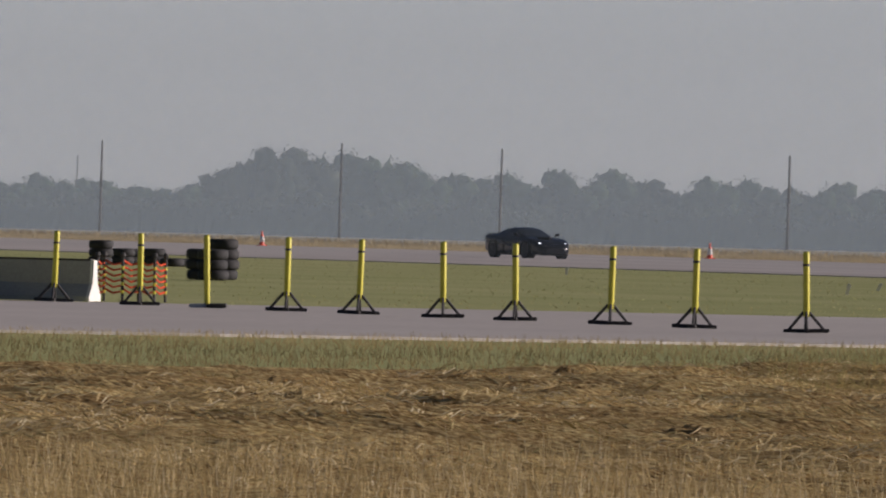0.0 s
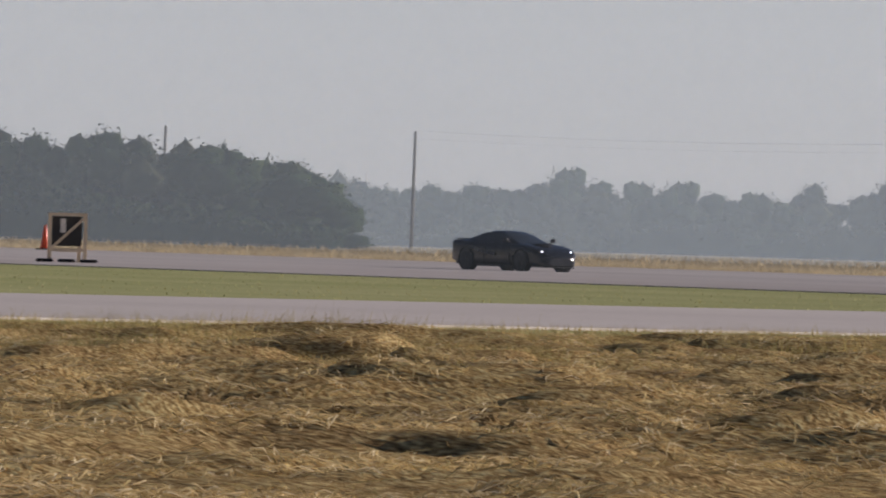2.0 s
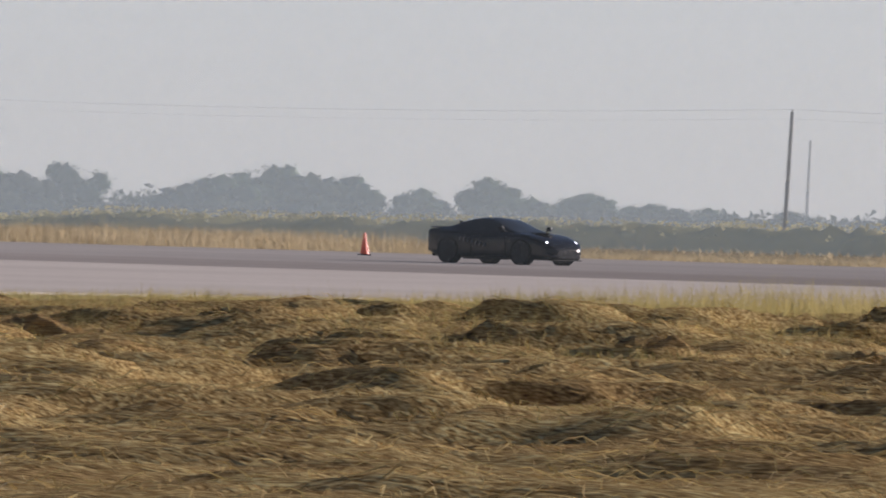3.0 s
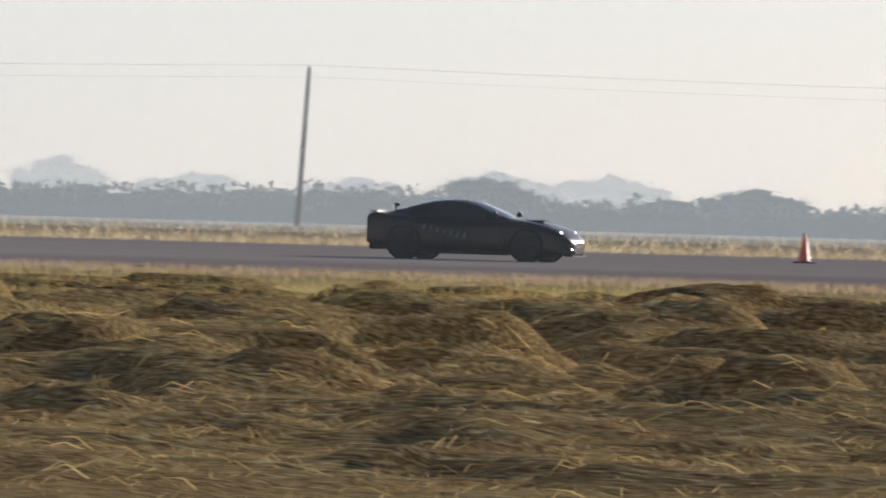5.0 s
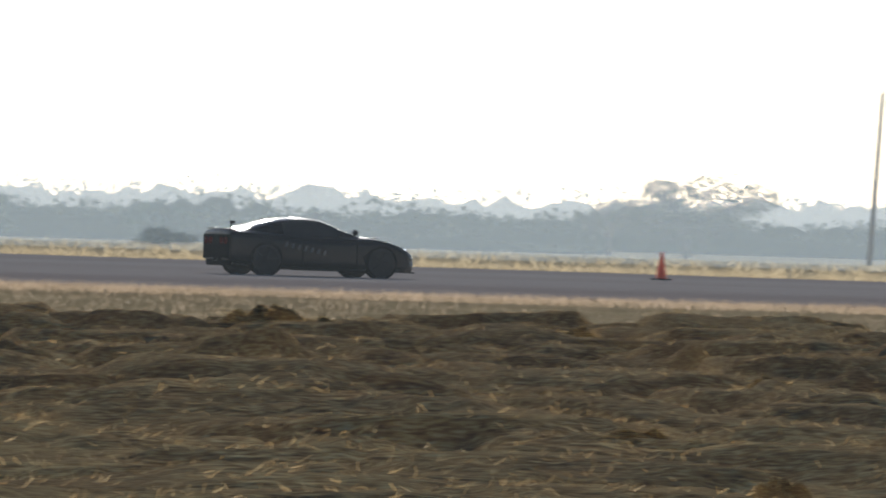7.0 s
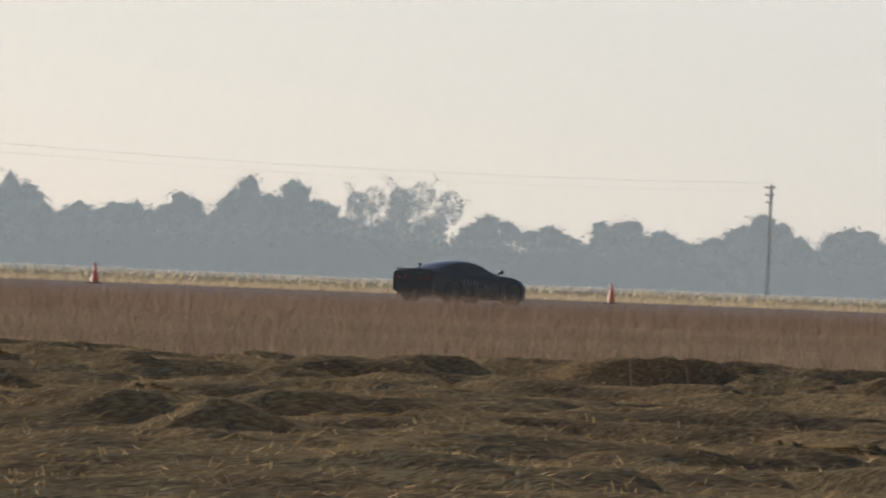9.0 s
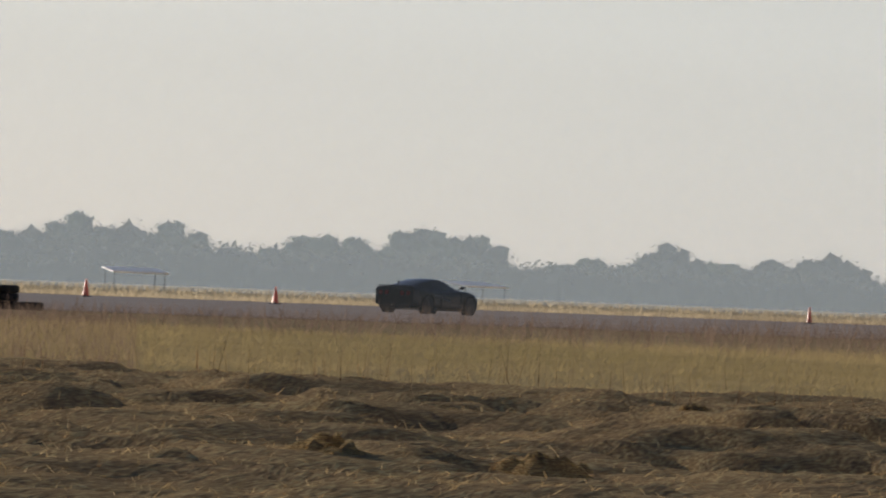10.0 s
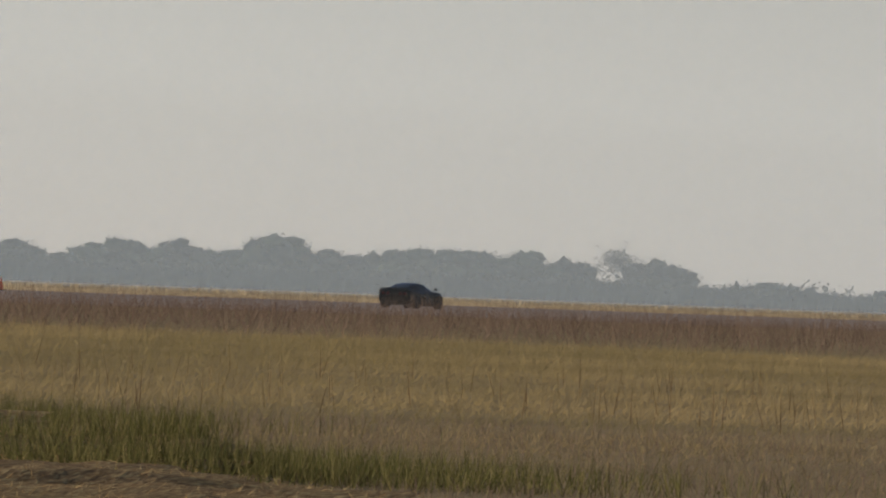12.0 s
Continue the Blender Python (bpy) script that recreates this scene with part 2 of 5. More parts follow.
M_WHITE = surface("white_paint", (0.62, 0.60, 0.55), (0.8, 0.78, 0.74), 5, rough=0.6, bump=0.05)
M_ORANGE = surface("orange_plastic", (0.62, 0.07, 0.025), (0.78, 0.11, 0.03), 6, rough=0.45, bump=0.03)
M_RUBBER = surface("tyre_rubber", (0.012, 0.012, 0.013), (0.03, 0.03, 0.03), 8, rough=0.8, bump=0.3)
M_TIMBER = surface("pale_timber", (0.562, 0.450, 0.300), (0.775, 0.650, 0.463), 4, rough=0.85, stretch=(1, 1, 0.2))
M_CONCRETE = surface("barrier_concrete", (0.30, 0.29, 0.28), (0.42, 0.41, 0.39), 1.2, fine=30, rough=0.9)
M_PAINT = surface("black_car_paint", (0.008, 0.009, 0.012), (0.012, 0.013, 0.017), 3, rough=0.24, bump=0.0, spec=0.25)
M_PAINT.node_tree.nodes["Principled BSDF"].inputs["Coat Weight"].default_value = 0.08
M_MATTE = surface("matt_black", (0.010, 0.010, 0.011), (0.016, 0.016, 0.017), 9, rough=0.9, bump=0.05, spec=0.0)
M_TRIM = surface("black_trim", (0.012, 0.012, 0.012), (0.02, 0.02, 0.02), 9, rough=0.7, bump=0.05, spec=0.12)
M_RIM = surface("dark_alloy", (0.02, 0.02, 0.022), (0.04, 0.04, 0.042), 9, rough=0.3, metal=0.9, bump=0)
M_CHROME = surface("bright_metal", (0.55, 0.55, 0.56), (0.68, 0.68, 0.68), 9, rough=0.18, metal=1.0, bump=0)
M_DECAL = surface("grey_vinyl", (0.09, 0.095, 0.10), (0.14, 0.145, 0.15), 5, rough=0.5, bump=0)
M_LENS_RED = surface("red_lens", (0.06, 0.006, 0.006), (0.10, 0.008, 0.008), 9, rough=0.6, spec=0.0, bump=0)
M_PANEL = surface("sign_face", (0.018, 0.018, 0.02), (0.035, 0.035, 0.037), 3, rough=0.6, bump=0.05)
M_SEGMENT = surface("unlit_segment", (0.07, 0.07, 0.07), (0.11, 0.11, 0.105), 6, rough=0.5, bump=0)
M_TIN = surface("tin_roof", (0.55, 0.56, 0.57), (0.7, 0.7, 0.7), 0.6, rough=0.35, metal=0.8, bump=0.1)
M_GLASS, _nt, _b = material("tinted_glass")
_b.inputs["Base Color"].default_value, _b.inputs["Roughness"].default_value = (0.045, 0.053, 0.055, 1), 0.06
_b.inputs["Transmission Weight"].default_value = 0.45
M_LAMP, _nt, _b = material("lit_headlamp")
_b.inputs["Base Color"].default_value = (0.8, 0.8, 0.8, 1)
_b.inputs["Emission Color"].default_value, _b.inputs["Emission Strength"].default_value = (1, 0.95, 0.88, 1), 5.0
M_HAZE_SHEET_RUNWAY = veil_material("runway_haze_sheet", 0.02, (0.50, 0.61, 0.69), 6.0, 40.0)
M_HAZE_SHEET_NEAR = veil_material("near_haze_sheet", 0.15, (0.50, 0.61, 0.69), 14.0, 60.0)
M_HAZE_SHEET_MIDDLE = veil_material("middle_haze_sheet", 0.18, (0.50, 0.61, 0.69), 18.0, 70.0)
M_HAZE_SHEET_FAR = veil_material("far_haze_sheet", 0.27, (0.66, 0.71, 0.74), 300.0, 400.0)

# ---- helpers for meshes ----
RNG = np.random.default_rng(7)


def bm_link(name, bm, mat, parent=None, smooth=False):
    bmesh.ops.recalc_face_normals(bm, faces=bm.faces)
    me = bpy.data.meshes.new(name)
    bm.to_mesh(me)
    bm.free()
    for m in mat if isinstance(mat, (list, tuple)) else [mat]:
        me.materials.append(m)
    if smooth:
        me.shade_smooth()
    ob = new(name, me)
    if parent:
        ob.parent = parent
    return ob


def part(name, bm, mat, parent, label="", smooth=False):
    return tagged(bm_link(name, bm, mat, parent, smooth), label)


def raw_mesh(name, verts, faces, mats, parent=None, smooth=False, slots=None):
    """A mesh from arrays: verts n x 3, faces n x 3 or n x 4."""
    me = bpy.data.meshes.new(name)
    verts, faces = np.asarray(verts, np.float32), np.asarray(faces, np.int32)
    n, k = faces.shape
    me.vertices.add(len(verts))
    me.vertices.foreach_set("co", verts.ravel())
    me.loops.add(n * k)
    me.loops.foreach_set("vertex_index", faces.ravel())
    me.polygons.add(n)
    me.polygons.foreach_set("loop_start", np.arange(0, n * k, k, dtype=np.int32))
    for m in mats if isinstance(mats, (list, tuple)) else [mats]:
        me.materials.append(m)
    if slots is not None:
        me.polygons.foreach_set("material_index", np.asarray(slots, np.int32))
    me.update(calc_edges=True)
    if smooth:
        me.shade_smooth()
    ob = new(name, me)
    if parent:
        ob.parent = parent
    return ob


def box(bm, centre, size, rot=None, bevel=0.0):
    r = bmesh.ops.create_cube(bm, size=1.0)
    m = Matrix.Translation(centre) @ (rot.to_4x4() if rot else Matrix()) @ Matrix.Diagonal((*size, 1))
    bmesh.ops.transform(bm, matrix=m, verts=r["verts"])
    if bevel:
        bmesh.ops.bevel(bm, geom=list({e for v in r["verts"] for e in v.link_edges}), offset=bevel, segments=2, affect="EDGES")


def rod(bm, a, b, r1, r2=None, sides=8):
    """A tapered round bar from a to b."""
    a, b = Vector(a), Vector(b)
    way = b - a
    r = bmesh.ops.create_cone(bm, cap_ends=True, segments=sides, radius1=r1, radius2=r1 if r2 is None else r2, depth=way.length)
    m = Matrix.Translation((a + b) / 2) @ way.to_track_quat("Z", "Y").to_matrix().to_4x4()
    bmesh.ops.transform(bm, matrix=m, verts=r["verts"])


def spin(bm, profile, sides=24, axis="Z"):
    """A turned body from (radius, height) pairs."""
    rings = []
    for r, h in profile:
        ring = []
        for i in range(sides):
            a = 2 * math.pi * i / sides
            p = (r * math.cos(a), r * math.sin(a), h) if axis == "Z" else (r * math.cos(a), h, r * math.sin(a))
            ring.append(bm.verts.new(p))
        rings.append(ring)
    for lo, hi in zip(rings, rings[1:]):
        for i in range(sides):
            bm.faces.new((lo[i], lo[(i + 1) % sides], hi[(i + 1) % sides], hi[i]))
    if profile[0][0] > 1e-4:
        bm.faces.new(rings[0])
    if profile[-1][0] > 1e-4:
        bm.faces.new(rings[-1])


def hash2(i, j, seed):
    v = np.sin(i * 127.1 + j * 311.7 + seed * 74.7) * 43758.5453
    return v - np.floor(v)


def smooth_noise(x, y, seed=0):
    """Value noise between 0 and 1 on arrays."""
    i, j = np.floor(x), np.floor(y)
    u, v = x - i, y - j
    u, v = u * u * (3 - 2 * u), v * v * (3 - 2 * v)
    a, b = hash2(i, j, seed), hash2(i + 1, j, seed)
    c, d = hash2(i, j + 1, seed), hash2(i + 1, j + 1, seed)
    return (a * (1 - u) + b * u) * (1 - v) + (c * (1 - u) + d * u) * v


def inside(x, y, poly):
    """Which of the points lie in the polygon."""
    hit = np.zeros(x.shape, bool)
    n = len(poly)
    for k in range(n):
        (x1, y1), (x2, y2) = poly[k], poly[(k + 1) % n]
        if y1 == y2:
            continue
        cross = ((y1 > y) != (y2 > y)) & (x < (x2 - x1) * (y - y1) / (y2 - y1) + x1)
        hit ^= cross
    return hit


# ---- plan of the airfield ----
HAY = [(-40, 14), (-60, 26), (-71, 36), (-75, 46), (-78, 52), (-87, 66), (-91, 86), (-94, 102), (-80, 104), (-40, 107), (5, 109), (22, 102),
       (38, 95), (74, 76), (87, 66), (91, 55), (84, 46), (72, 37), (50, 22)]
ISLAND = [(-193, 120), (-198, 128), (-212, 142), (-234, 162), (-260, 183), (-274, 192), (-273, 185), (-259, 170), (-241, 153), (-216, 135)]
RUNWAY_NEAR = 160.0


def runway_far(x):
    return 243.0 + 34 * np.exp(-((x - 40) / 75.0) ** 2)


def step(v, lo, hi):
    t = np.clip((v - lo) / (hi - lo), 0, 1)
    return t * t * (3 - 2 * t)


def hay_relief(x, y):
    """Raked hay: mats of stalks lapping over one another, with ragged heaps in the farther swaths."""
    d = np.hypot(x, y)
    u = x + 1.3 * (smooth_noise(x * 0.7, y * 0.7, 3) - 0.5) + 0.5 * (smooth_noise(x * 2.1, y * 2.1, 6) - 0.5)
    v = y + 1.3 * (smooth_noise(x * 0.7, y * 0.7, 4) - 0.5) + 0.5 * (smooth_noise(x * 2.1, y * 2.1, 7) - 0.5)
    big = step(smooth_noise(u * 0.50, v * 0.34, 5), 0.52, 0.76)
    mid = step(smooth_noise(u * 1.0, v * 0.70, 12), 0.50, 0.72)
    mats = 0.085 * step(smooth_noise(u * 0.38, v * 0.55, 17), 0.46, 0.53) + 0.065 * step(smooth_noise(u * 0.75, v * 0.9, 18), 0.47, 0.55)
    mats = mats + 0.045 * step(smooth_noise(u * 1.5, v * 1.6, 19), 0.45, 0.58) + 0.03 * smooth_noise(u * 3.0, v * 2.4, 23)
    coarse = 0.4 + 1.0 * smooth_noise(x * 0.11, y * 0.08, 9)
    az = np.degrees(np.arctan2(x, y))
    tall = np.interp(d, (40, 50, 62, 76, 94, 108, 113), (0.12, 0.40, 0.65, 0.95, 1.0, 0.75, 0.4)) * np.interp(az, (-62, -52, -40, -20, 8, 30, 50, 62), (0.25, 0.55, 0.9, 0.95, 0.95, 0.8, 0.55, 0.4))
    tall = tall * np.interp(x, (-88, -72), (0.25, 1.0)) * np.interp(y, (76, 94, 108), (1.0, 0.6, 0.25))
    flat = np.interp(x, (-88, -74), (0.4, 1.0)) * np.interp(d, (37, 44, 70), (0.15, 0.45, 1.0)) * np.interp(az, (-62, -52, -40, -20, 30, 45, 62), (0.4, 0.7, 1.0, 1.35, 1.35, 1.0, 0.7))
    return np.maximum((0.25 * big + 0.16 * mid) * coarse * tall + (1.2 * mats - 0.075) * flat, 0.0)


def lie(x, y):
    """Height of the bare ground: level at the runway, falling a little beyond it, with hay swaths in the mown field."""
    x, y = np.asarray(x, float), np.asarray(y, float)
    d = np.hypot(x, y)
    z = -0.7 * np.clip((y - 300) / 300, 0, 1)
    if np.any(np.hypot(x, y) < 140):
        z = z + np.where(inside(x, y, HAY), hay_relief(x, y), 0.0)
    return z


def build_ground():
    def lines(lo, hi, step, reach):
        mid = np.arange(lo, hi + step / 2, step)
        out = step * np.cumsum(1.22 ** np.arange(1, 60))
        out = out[out < reach]
        return np.concatenate([(lo - out)[::-1], mid, hi + out])
    xs, ys = lines(-100, 94, 1.0, 5200), lines(24, 116, 1.0, 5200)
    gx, gy = np.meshgrid(xs, ys)
    gz = -0.7 * np.clip((gy - 300) / 300, 0, 1) - 0.015
    verts = np.stack([gx, gy, gz], -1).reshape(-1, 3)
    w = len(xs)
    i = np.arange(len(ys) - 1)[:, None] * w + np.arange(w - 1)[None, :]
    faces = np.stack([i, i + 1, i + w + 1, i + w], -1).reshape(-1, 4)
    cx, cy = (gx[:-1, :-1] + gx[1:, 1:]) / 2, (gy[:-1, :-1] + gy[1:, 1:]) / 2
    slot = np.ones(cx.shape, int)
    slot[cx > 60] = 3
    slot[(cx > 15) & (cy < 100)] = 3
    slot[(cx > -96) & (cx < 140) & (cy > 90)] = 3
    slot[cy > 235] = 2
    slot[inside(cx, cy, HAY)] = 0
    return tagged(raw_mesh("ground", verts, faces, [M_SOIL, M_TURF, M_DRY, M_MEADOW], slots=slot.ravel(), smooth=True),
                  "flat airfield grassland with a mown hay field", "ground", kind="structure")


def slab(name, outline_lo, outline_hi, mat, label, category, thick=0.06, top=0.012):
    """A paved strip between two edge lines, its top just proud of the ground."""
    bm = bmesh.new()
    lo = [bm.verts.new((x, y, top)) for x, y in outline_lo]
    hi = [bm.verts.new((x, y, top)) for x, y in outline_hi]
    for k in range(len(lo) - 1):
        bm.faces.new((lo[k], lo[k + 1], hi[k + 1], hi[k]))
    r = bmesh.ops.extrude_face_region(bm, geom=bm.faces[:])
    bmesh.ops.translate(bm, verts=[g for g in r["geom"] if isinstance(g, bmesh.types.BMVert)], vec=(0, 0, -thick))
    return tagged(bm_link(name, bm, mat), label, category, kind="structure")


def build_hay():
    """The bed of cut hay over the mown field, with its heaps and ridges."""
    xs, ys = np.arange(-96, 92, 0.16), np.arange(14, 115, 0.2)
    gx, gy = np.meshgrid(xs, ys)
    gz = hay_relief(gx, gy)
    w = len(xs)
    i = (np.arange(len(ys) - 1)[:, None] * w + np.arange(w - 1)[None, :])
    cx, cy = gx[:-1, :-1] + 0.08, gy[:-1, :-1] + 0.1
    i = i[inside(cx, cy, HAY) & (np.hypot(cx, cy) > 37)]
    faces = np.stack([i, i + 1, i + w + 1, i + w], -1)
    kept, flat_ = np.unique(faces, return_inverse=True)
    verts = np.stack([gx, gy, gz], -1).reshape(-1, 3)[kept]
    return tagged(raw_mesh("mown_hay", verts, flat_.reshape(-1, 4), M_SOIL, smooth=True),
                  "bed of golden brown cut hay raked into ragged ridges", "hay", kind="stuff")


build_ground()
build_hay()
xs_run = np.concatenate([np.arange(-1500, -300, 60), np.arange(-300, 300, 6.0), np.arange(300, 1501, 60)])
wob = lambda x, s: 0.5 * (smooth_noise(x * 0.15, x * 0 + s, 2) - 0.5)
slab("road_runway", [(x, RUNWAY_NEAR + wob(x, 1)) for x in xs_run], [(x, runway_far(x) + wob(x, 4)) for x in xs_run],
     M_RUNWAY, "long grey weathered asphalt runway", "runway")
ys_taxi = np.arange(-60, 161, 2.0)
slab("road_taxiway", [(np.interp(y, (60, 100, 125, 142, 153, 161), (-128, -129, -132, -142, -156, -178)) + wob(y, 7), y) for y in ys_taxi],
     [(np.interp(y, (50, 95, 130, 148, 161), (-95, -100, -101, -96, -82)) + wob(y, 9), y) for y in ys_taxi],
     M_TAXI, "pale worn concrete taxiway joining the runway", "taxiway", top=0.018)


# ---- grass, straw and stubble ----


def scatter(name, x, y, height, width, lean, mat, label, category="grass", base=None, flow=0.0, parent=None):
    """Blades as slim triangles that stand or lie on the ground, with a bend in the longer ones."""
    n = len(x)
    z = lie(x, y) if base is None else base
    h = height * RNG.uniform(0.55, 1.15, n)
    tilt = RNG.uniform(lean[0], lean[1], n)
    turn = RNG.uniform(0, 2 * np.pi, n)
    if flow:
        turn = 9.0 * smooth_noise(x * flow, y * flow, 33) + 4.0 * smooth_noise(x * flow * 3, y * flow * 3, 34) + RNG.normal(0, 0.5, n)
    side = RNG.uniform(0, np.pi, n)
    tip = np.stack([x + h * np.sin(tilt) * np.cos(turn), y + h * np.sin(tilt) * np.sin(turn), z + h * np.cos(tilt)], -1)
    foot = np.stack([x, y, z - 0.01], -1)
    half = np.stack([np.cos(side) * width / 2, np.sin(side) * width / 2, np.where(tilt > 1.0, width / 2, 0.0)], -1)
    verts = np.stack([foot - half, foot + half, tip], 1).reshape(-1, 3)
    faces = np.arange(3 * n).reshape(-1, 3)
    return tagged(raw_mesh(name, verts, faces, mat, parent=parent), label, category, kind="stuff")


def spread(n, poly=None, box_=None):
    """Random places in a polygon or a box."""
    if poly is not None:
        a = np.array(poly)
        box_ = (a[:, 0].min(), a[:, 0].max(), a[:, 1].min(), a[:, 1].max())
    x, y = RNG.uniform(box_[0], box_[1], n), RNG.uniform(box_[2], box_[3], n)
    if poly is not None:
        keep = inside(x, y, poly)
        x, y = x[keep], y[keep]
    return x, y


def sector(n, az0, az1, d0, d1, power=1.0):
    """Random places in a fan of the field, thinner with distance."""
    a = np.radians(RNG.uniform(az0, az1, n))
    d = (RNG.uniform(d0 ** power, d1 ** power, n)) ** (1 / power)
    return d * np.sin(a), d * np.cos(a)


def strands(name, x, y, length, width, lift, mat, label, flow):
    """Long stalks draped over the hay: each rises a little from its foot, bends and sinks back to the ground."""
    n = len(x)
    turn = 8.0 * smooth_noise(x * flow, y * flow, 33) + 3.0 * smooth_noise(x * flow * 3, y * flow * 3, 34) + RNG.normal(0, 0.45, n)
    ln = length * RNG.uniform(0.45, 1.3, n)
    dx, dy = np.cos(turn), np.sin(turn)
    foot = np.stack([x, y, lie(x, y) - 0.01], -1)
    mx, my = x + dx * ln * 0.5, y + dy * ln * 0.5
    knee = np.stack([mx, my, np.maximum(foot[:, 2], lie(mx, my)) + lift * RNG.uniform(0.1, 1.0, n)], -1)
    bend = turn + RNG.normal(0, 0.5, n)
    ex, ey = mx + np.cos(bend) * ln * 0.5, my + np.sin(bend) * ln * 0.5
    tip = np.stack([ex, ey, lie(ex, ey) + lift * RNG.uniform(-0.2, 1.1, n) ** 2], -1)
    half = np.stack([-dy * width / 2, dx * width / 2, np.full(n, width * 0.45)], -1)
    verts = np.stack([foot - half, foot + half, knee - half, knee + half, tip], 1).reshape(-1, 3)
    k = 5 * np.arange(n)[:, None]
    faces = np.concatenate([k + (0, 1, 3), k + (0, 3, 2), k + (2, 3, 4)], 1).reshape(-1, 3)
    return tagged(raw_mesh(name, verts, faces, mat), label, "straw", kind="stuff")


x, y = sector(250000, -67, 68, 38, 126, 1.3)
keep = inside(x, y, HAY)
x, y = x[keep], y[keep]
scatter("cut_straw", x, y, 0.10, 0.005, (0.9, 1.5), M_STRAW, "loose golden cut straw lying in swaths", "straw", flow=0.9)
x, y = sector(230000, -67, 68, 40, 126, 1.3)
rise = lie(x, y) + 0.10 * smooth_noise(x * 0.3, y * 0.3, 61)
keep = inside(x, y, HAY) & (rise > RNG.uniform(0.02, 0.24, len(x)))
x, y = x[keep], y[keep]
west = np.degrees(np.arctan2(x, y)) + RNG.normal(0, 8, len(x)) < -18
strands("swath_straw", x[west], y[west], 0.30, 0.0062, 0.06, M_HAY, "long tangled stalks draped over raked hay", 0.9)
x, y = x[~west][::2], y[~west][::2]
strands("swath_straw", x, y, 0.10, 0.005, 0.05, M_DULL, "short dull stalks over dark raked hay", 1.6)
x, y = sector(150000, -66, -45, 40, 130, 1.3)
keep = inside(x, y, HAY) & (smooth_noise(x * 0.8, y * 0.6, 63) + 0.5 * smooth_noise(x * 0.15, y * 0.15, 64) > 0.70)
strands("pale_straw", x[keep], y[keep], 0.22, 0.007, 0.045, M_PALE, "bright pale straw scattered over the brown litter", 1.1)
x, y = sector(90000, -67, 68, 37, 126, 1.3)
keep = inside(x, y, HAY)
scatter("stubble", x[keep], y[keep], 0.05, 0.006, (0.0, 0.8), M_STRAW, "short golden stubble in a mown field", "stubble")
x, y = sector(200000, -60, -14, 72, 113, 1.3)
clump = smooth_noise(x * 0.55, y * 0.45, 51) * np.interp(np.hypot(x, y), (76, 92), (0.75, 1.1))
keep = inside(x, y, HAY) & (clump > 0.56)
x, y, clump = x[keep], y[keep], clump[keep]
scatter("field_tussocks", x, y, 0.10 + 0.34 * (clump - 0.5), 0.006, (0.1, 1.1), M_OLIVE, "ragged olive and gold tussocks left among the hay", flow=0.8)
# verge between the hay and the taxiway, and the island between taxiway and runway
x, y = spread(100000, [(-71, 30), (-76, 48), (-88, 66), (-92, 86), (-95, 108), (-99, 108), (-100, 95), (-96, 60), (-96, 20)])
scatter("verge_grass", x, y, 0.09, 0.010, (0.0, 0.9), M_TALL, "short olive and brown verge grass")
x, y = spread(60000, [(-128, 30), (-131, 110), (-133, 125), (-143, 142), (-158, 153), (-180, 158), (-520, 158), (-520, 30)])
scatter("infield_grass", x, y, 0.04, 0.03, (0.3, 1.2), M_SHORT, "short green infield grass")
x, y = spread(230000, ISLAND)


def island_height(x, y):
    """The uncut grass swells in the middle of the island and thins out to its ends."""
    a = np.degrees(np.arctan2(x, y))
    return np.clip((a + 58.3) / 1.3, 0.22, 1) * np.clip((-54.75 - a) / 0.55, 0.25, 1) * (0.8 + 0.35 * smooth_noise(x * 0.25, y * 0.25, 14))


scatter("island_grass", x, y, 0.80 * island_height(x, y), 0.021, (0.0, 0.7), M_GOLD, "tall uncut golden grass left as an island")
x, y = spread(90000, ISLAND)
scatter("island_undergrowth", x, y, 0.46 * island_height(x, y), 0.02, (0.0, 0.8), M_TALL, "green undergrowth in uncut grass")
# strip between the hay and the runway
x, y = spread(110000, [(-96, 111), (-40, 114), (5, 113), (22, 104), (38, 95), (74, 76), (150, 120), (170, 158), (-84, 158), (-96, 148), (-100, 130)])
west = x + RNG.normal(0, 8, len(x)) < 12
scatter("roadside_grass", x[west], y[west], 0.15, 0.011, (0.0, 0.9), M_TALL, "knee-high olive and straw coloured grass")
west |= x + RNG.normal(0, 6, len(x)) > 62
scatter("roadside_grass", x[~west], y[~west], 0.11, 0.010, (0.0, 0.9), M_PINK, "knee-high pinkish dry grass beside the runway")
x, y = spread(60000, [(-92, 148), (75, 146), (80, 159), (-83, 159)])
scatter("roadside_dry_grass", x, y, 0.13, 0.014, (0.0, 0.9), M_PINK, "dry grass along the runway")
# far side
x = RNG.uniform(-520, 640, 150000)
y = runway_far(x) + 0.6 + 20 * RNG.uniform(0, 1, len(x)) ** 1.4
scatter("far_bank_grass", x, y, 0.36 * (0.8 + 0.3 * smooth_noise(x * 0.12, y * 0.1, 71)), 0.022, (0.2, 1.15), M_DRYG, "pale dry grass beyond the runway")
x, y = spread(60000, box_=(-1000, 1100, 290, 640))
scatter("far_meadow", x, y, 0.36, 0.10, (0.2, 1.1), M_DRYG, "rough dry meadow before the woods")
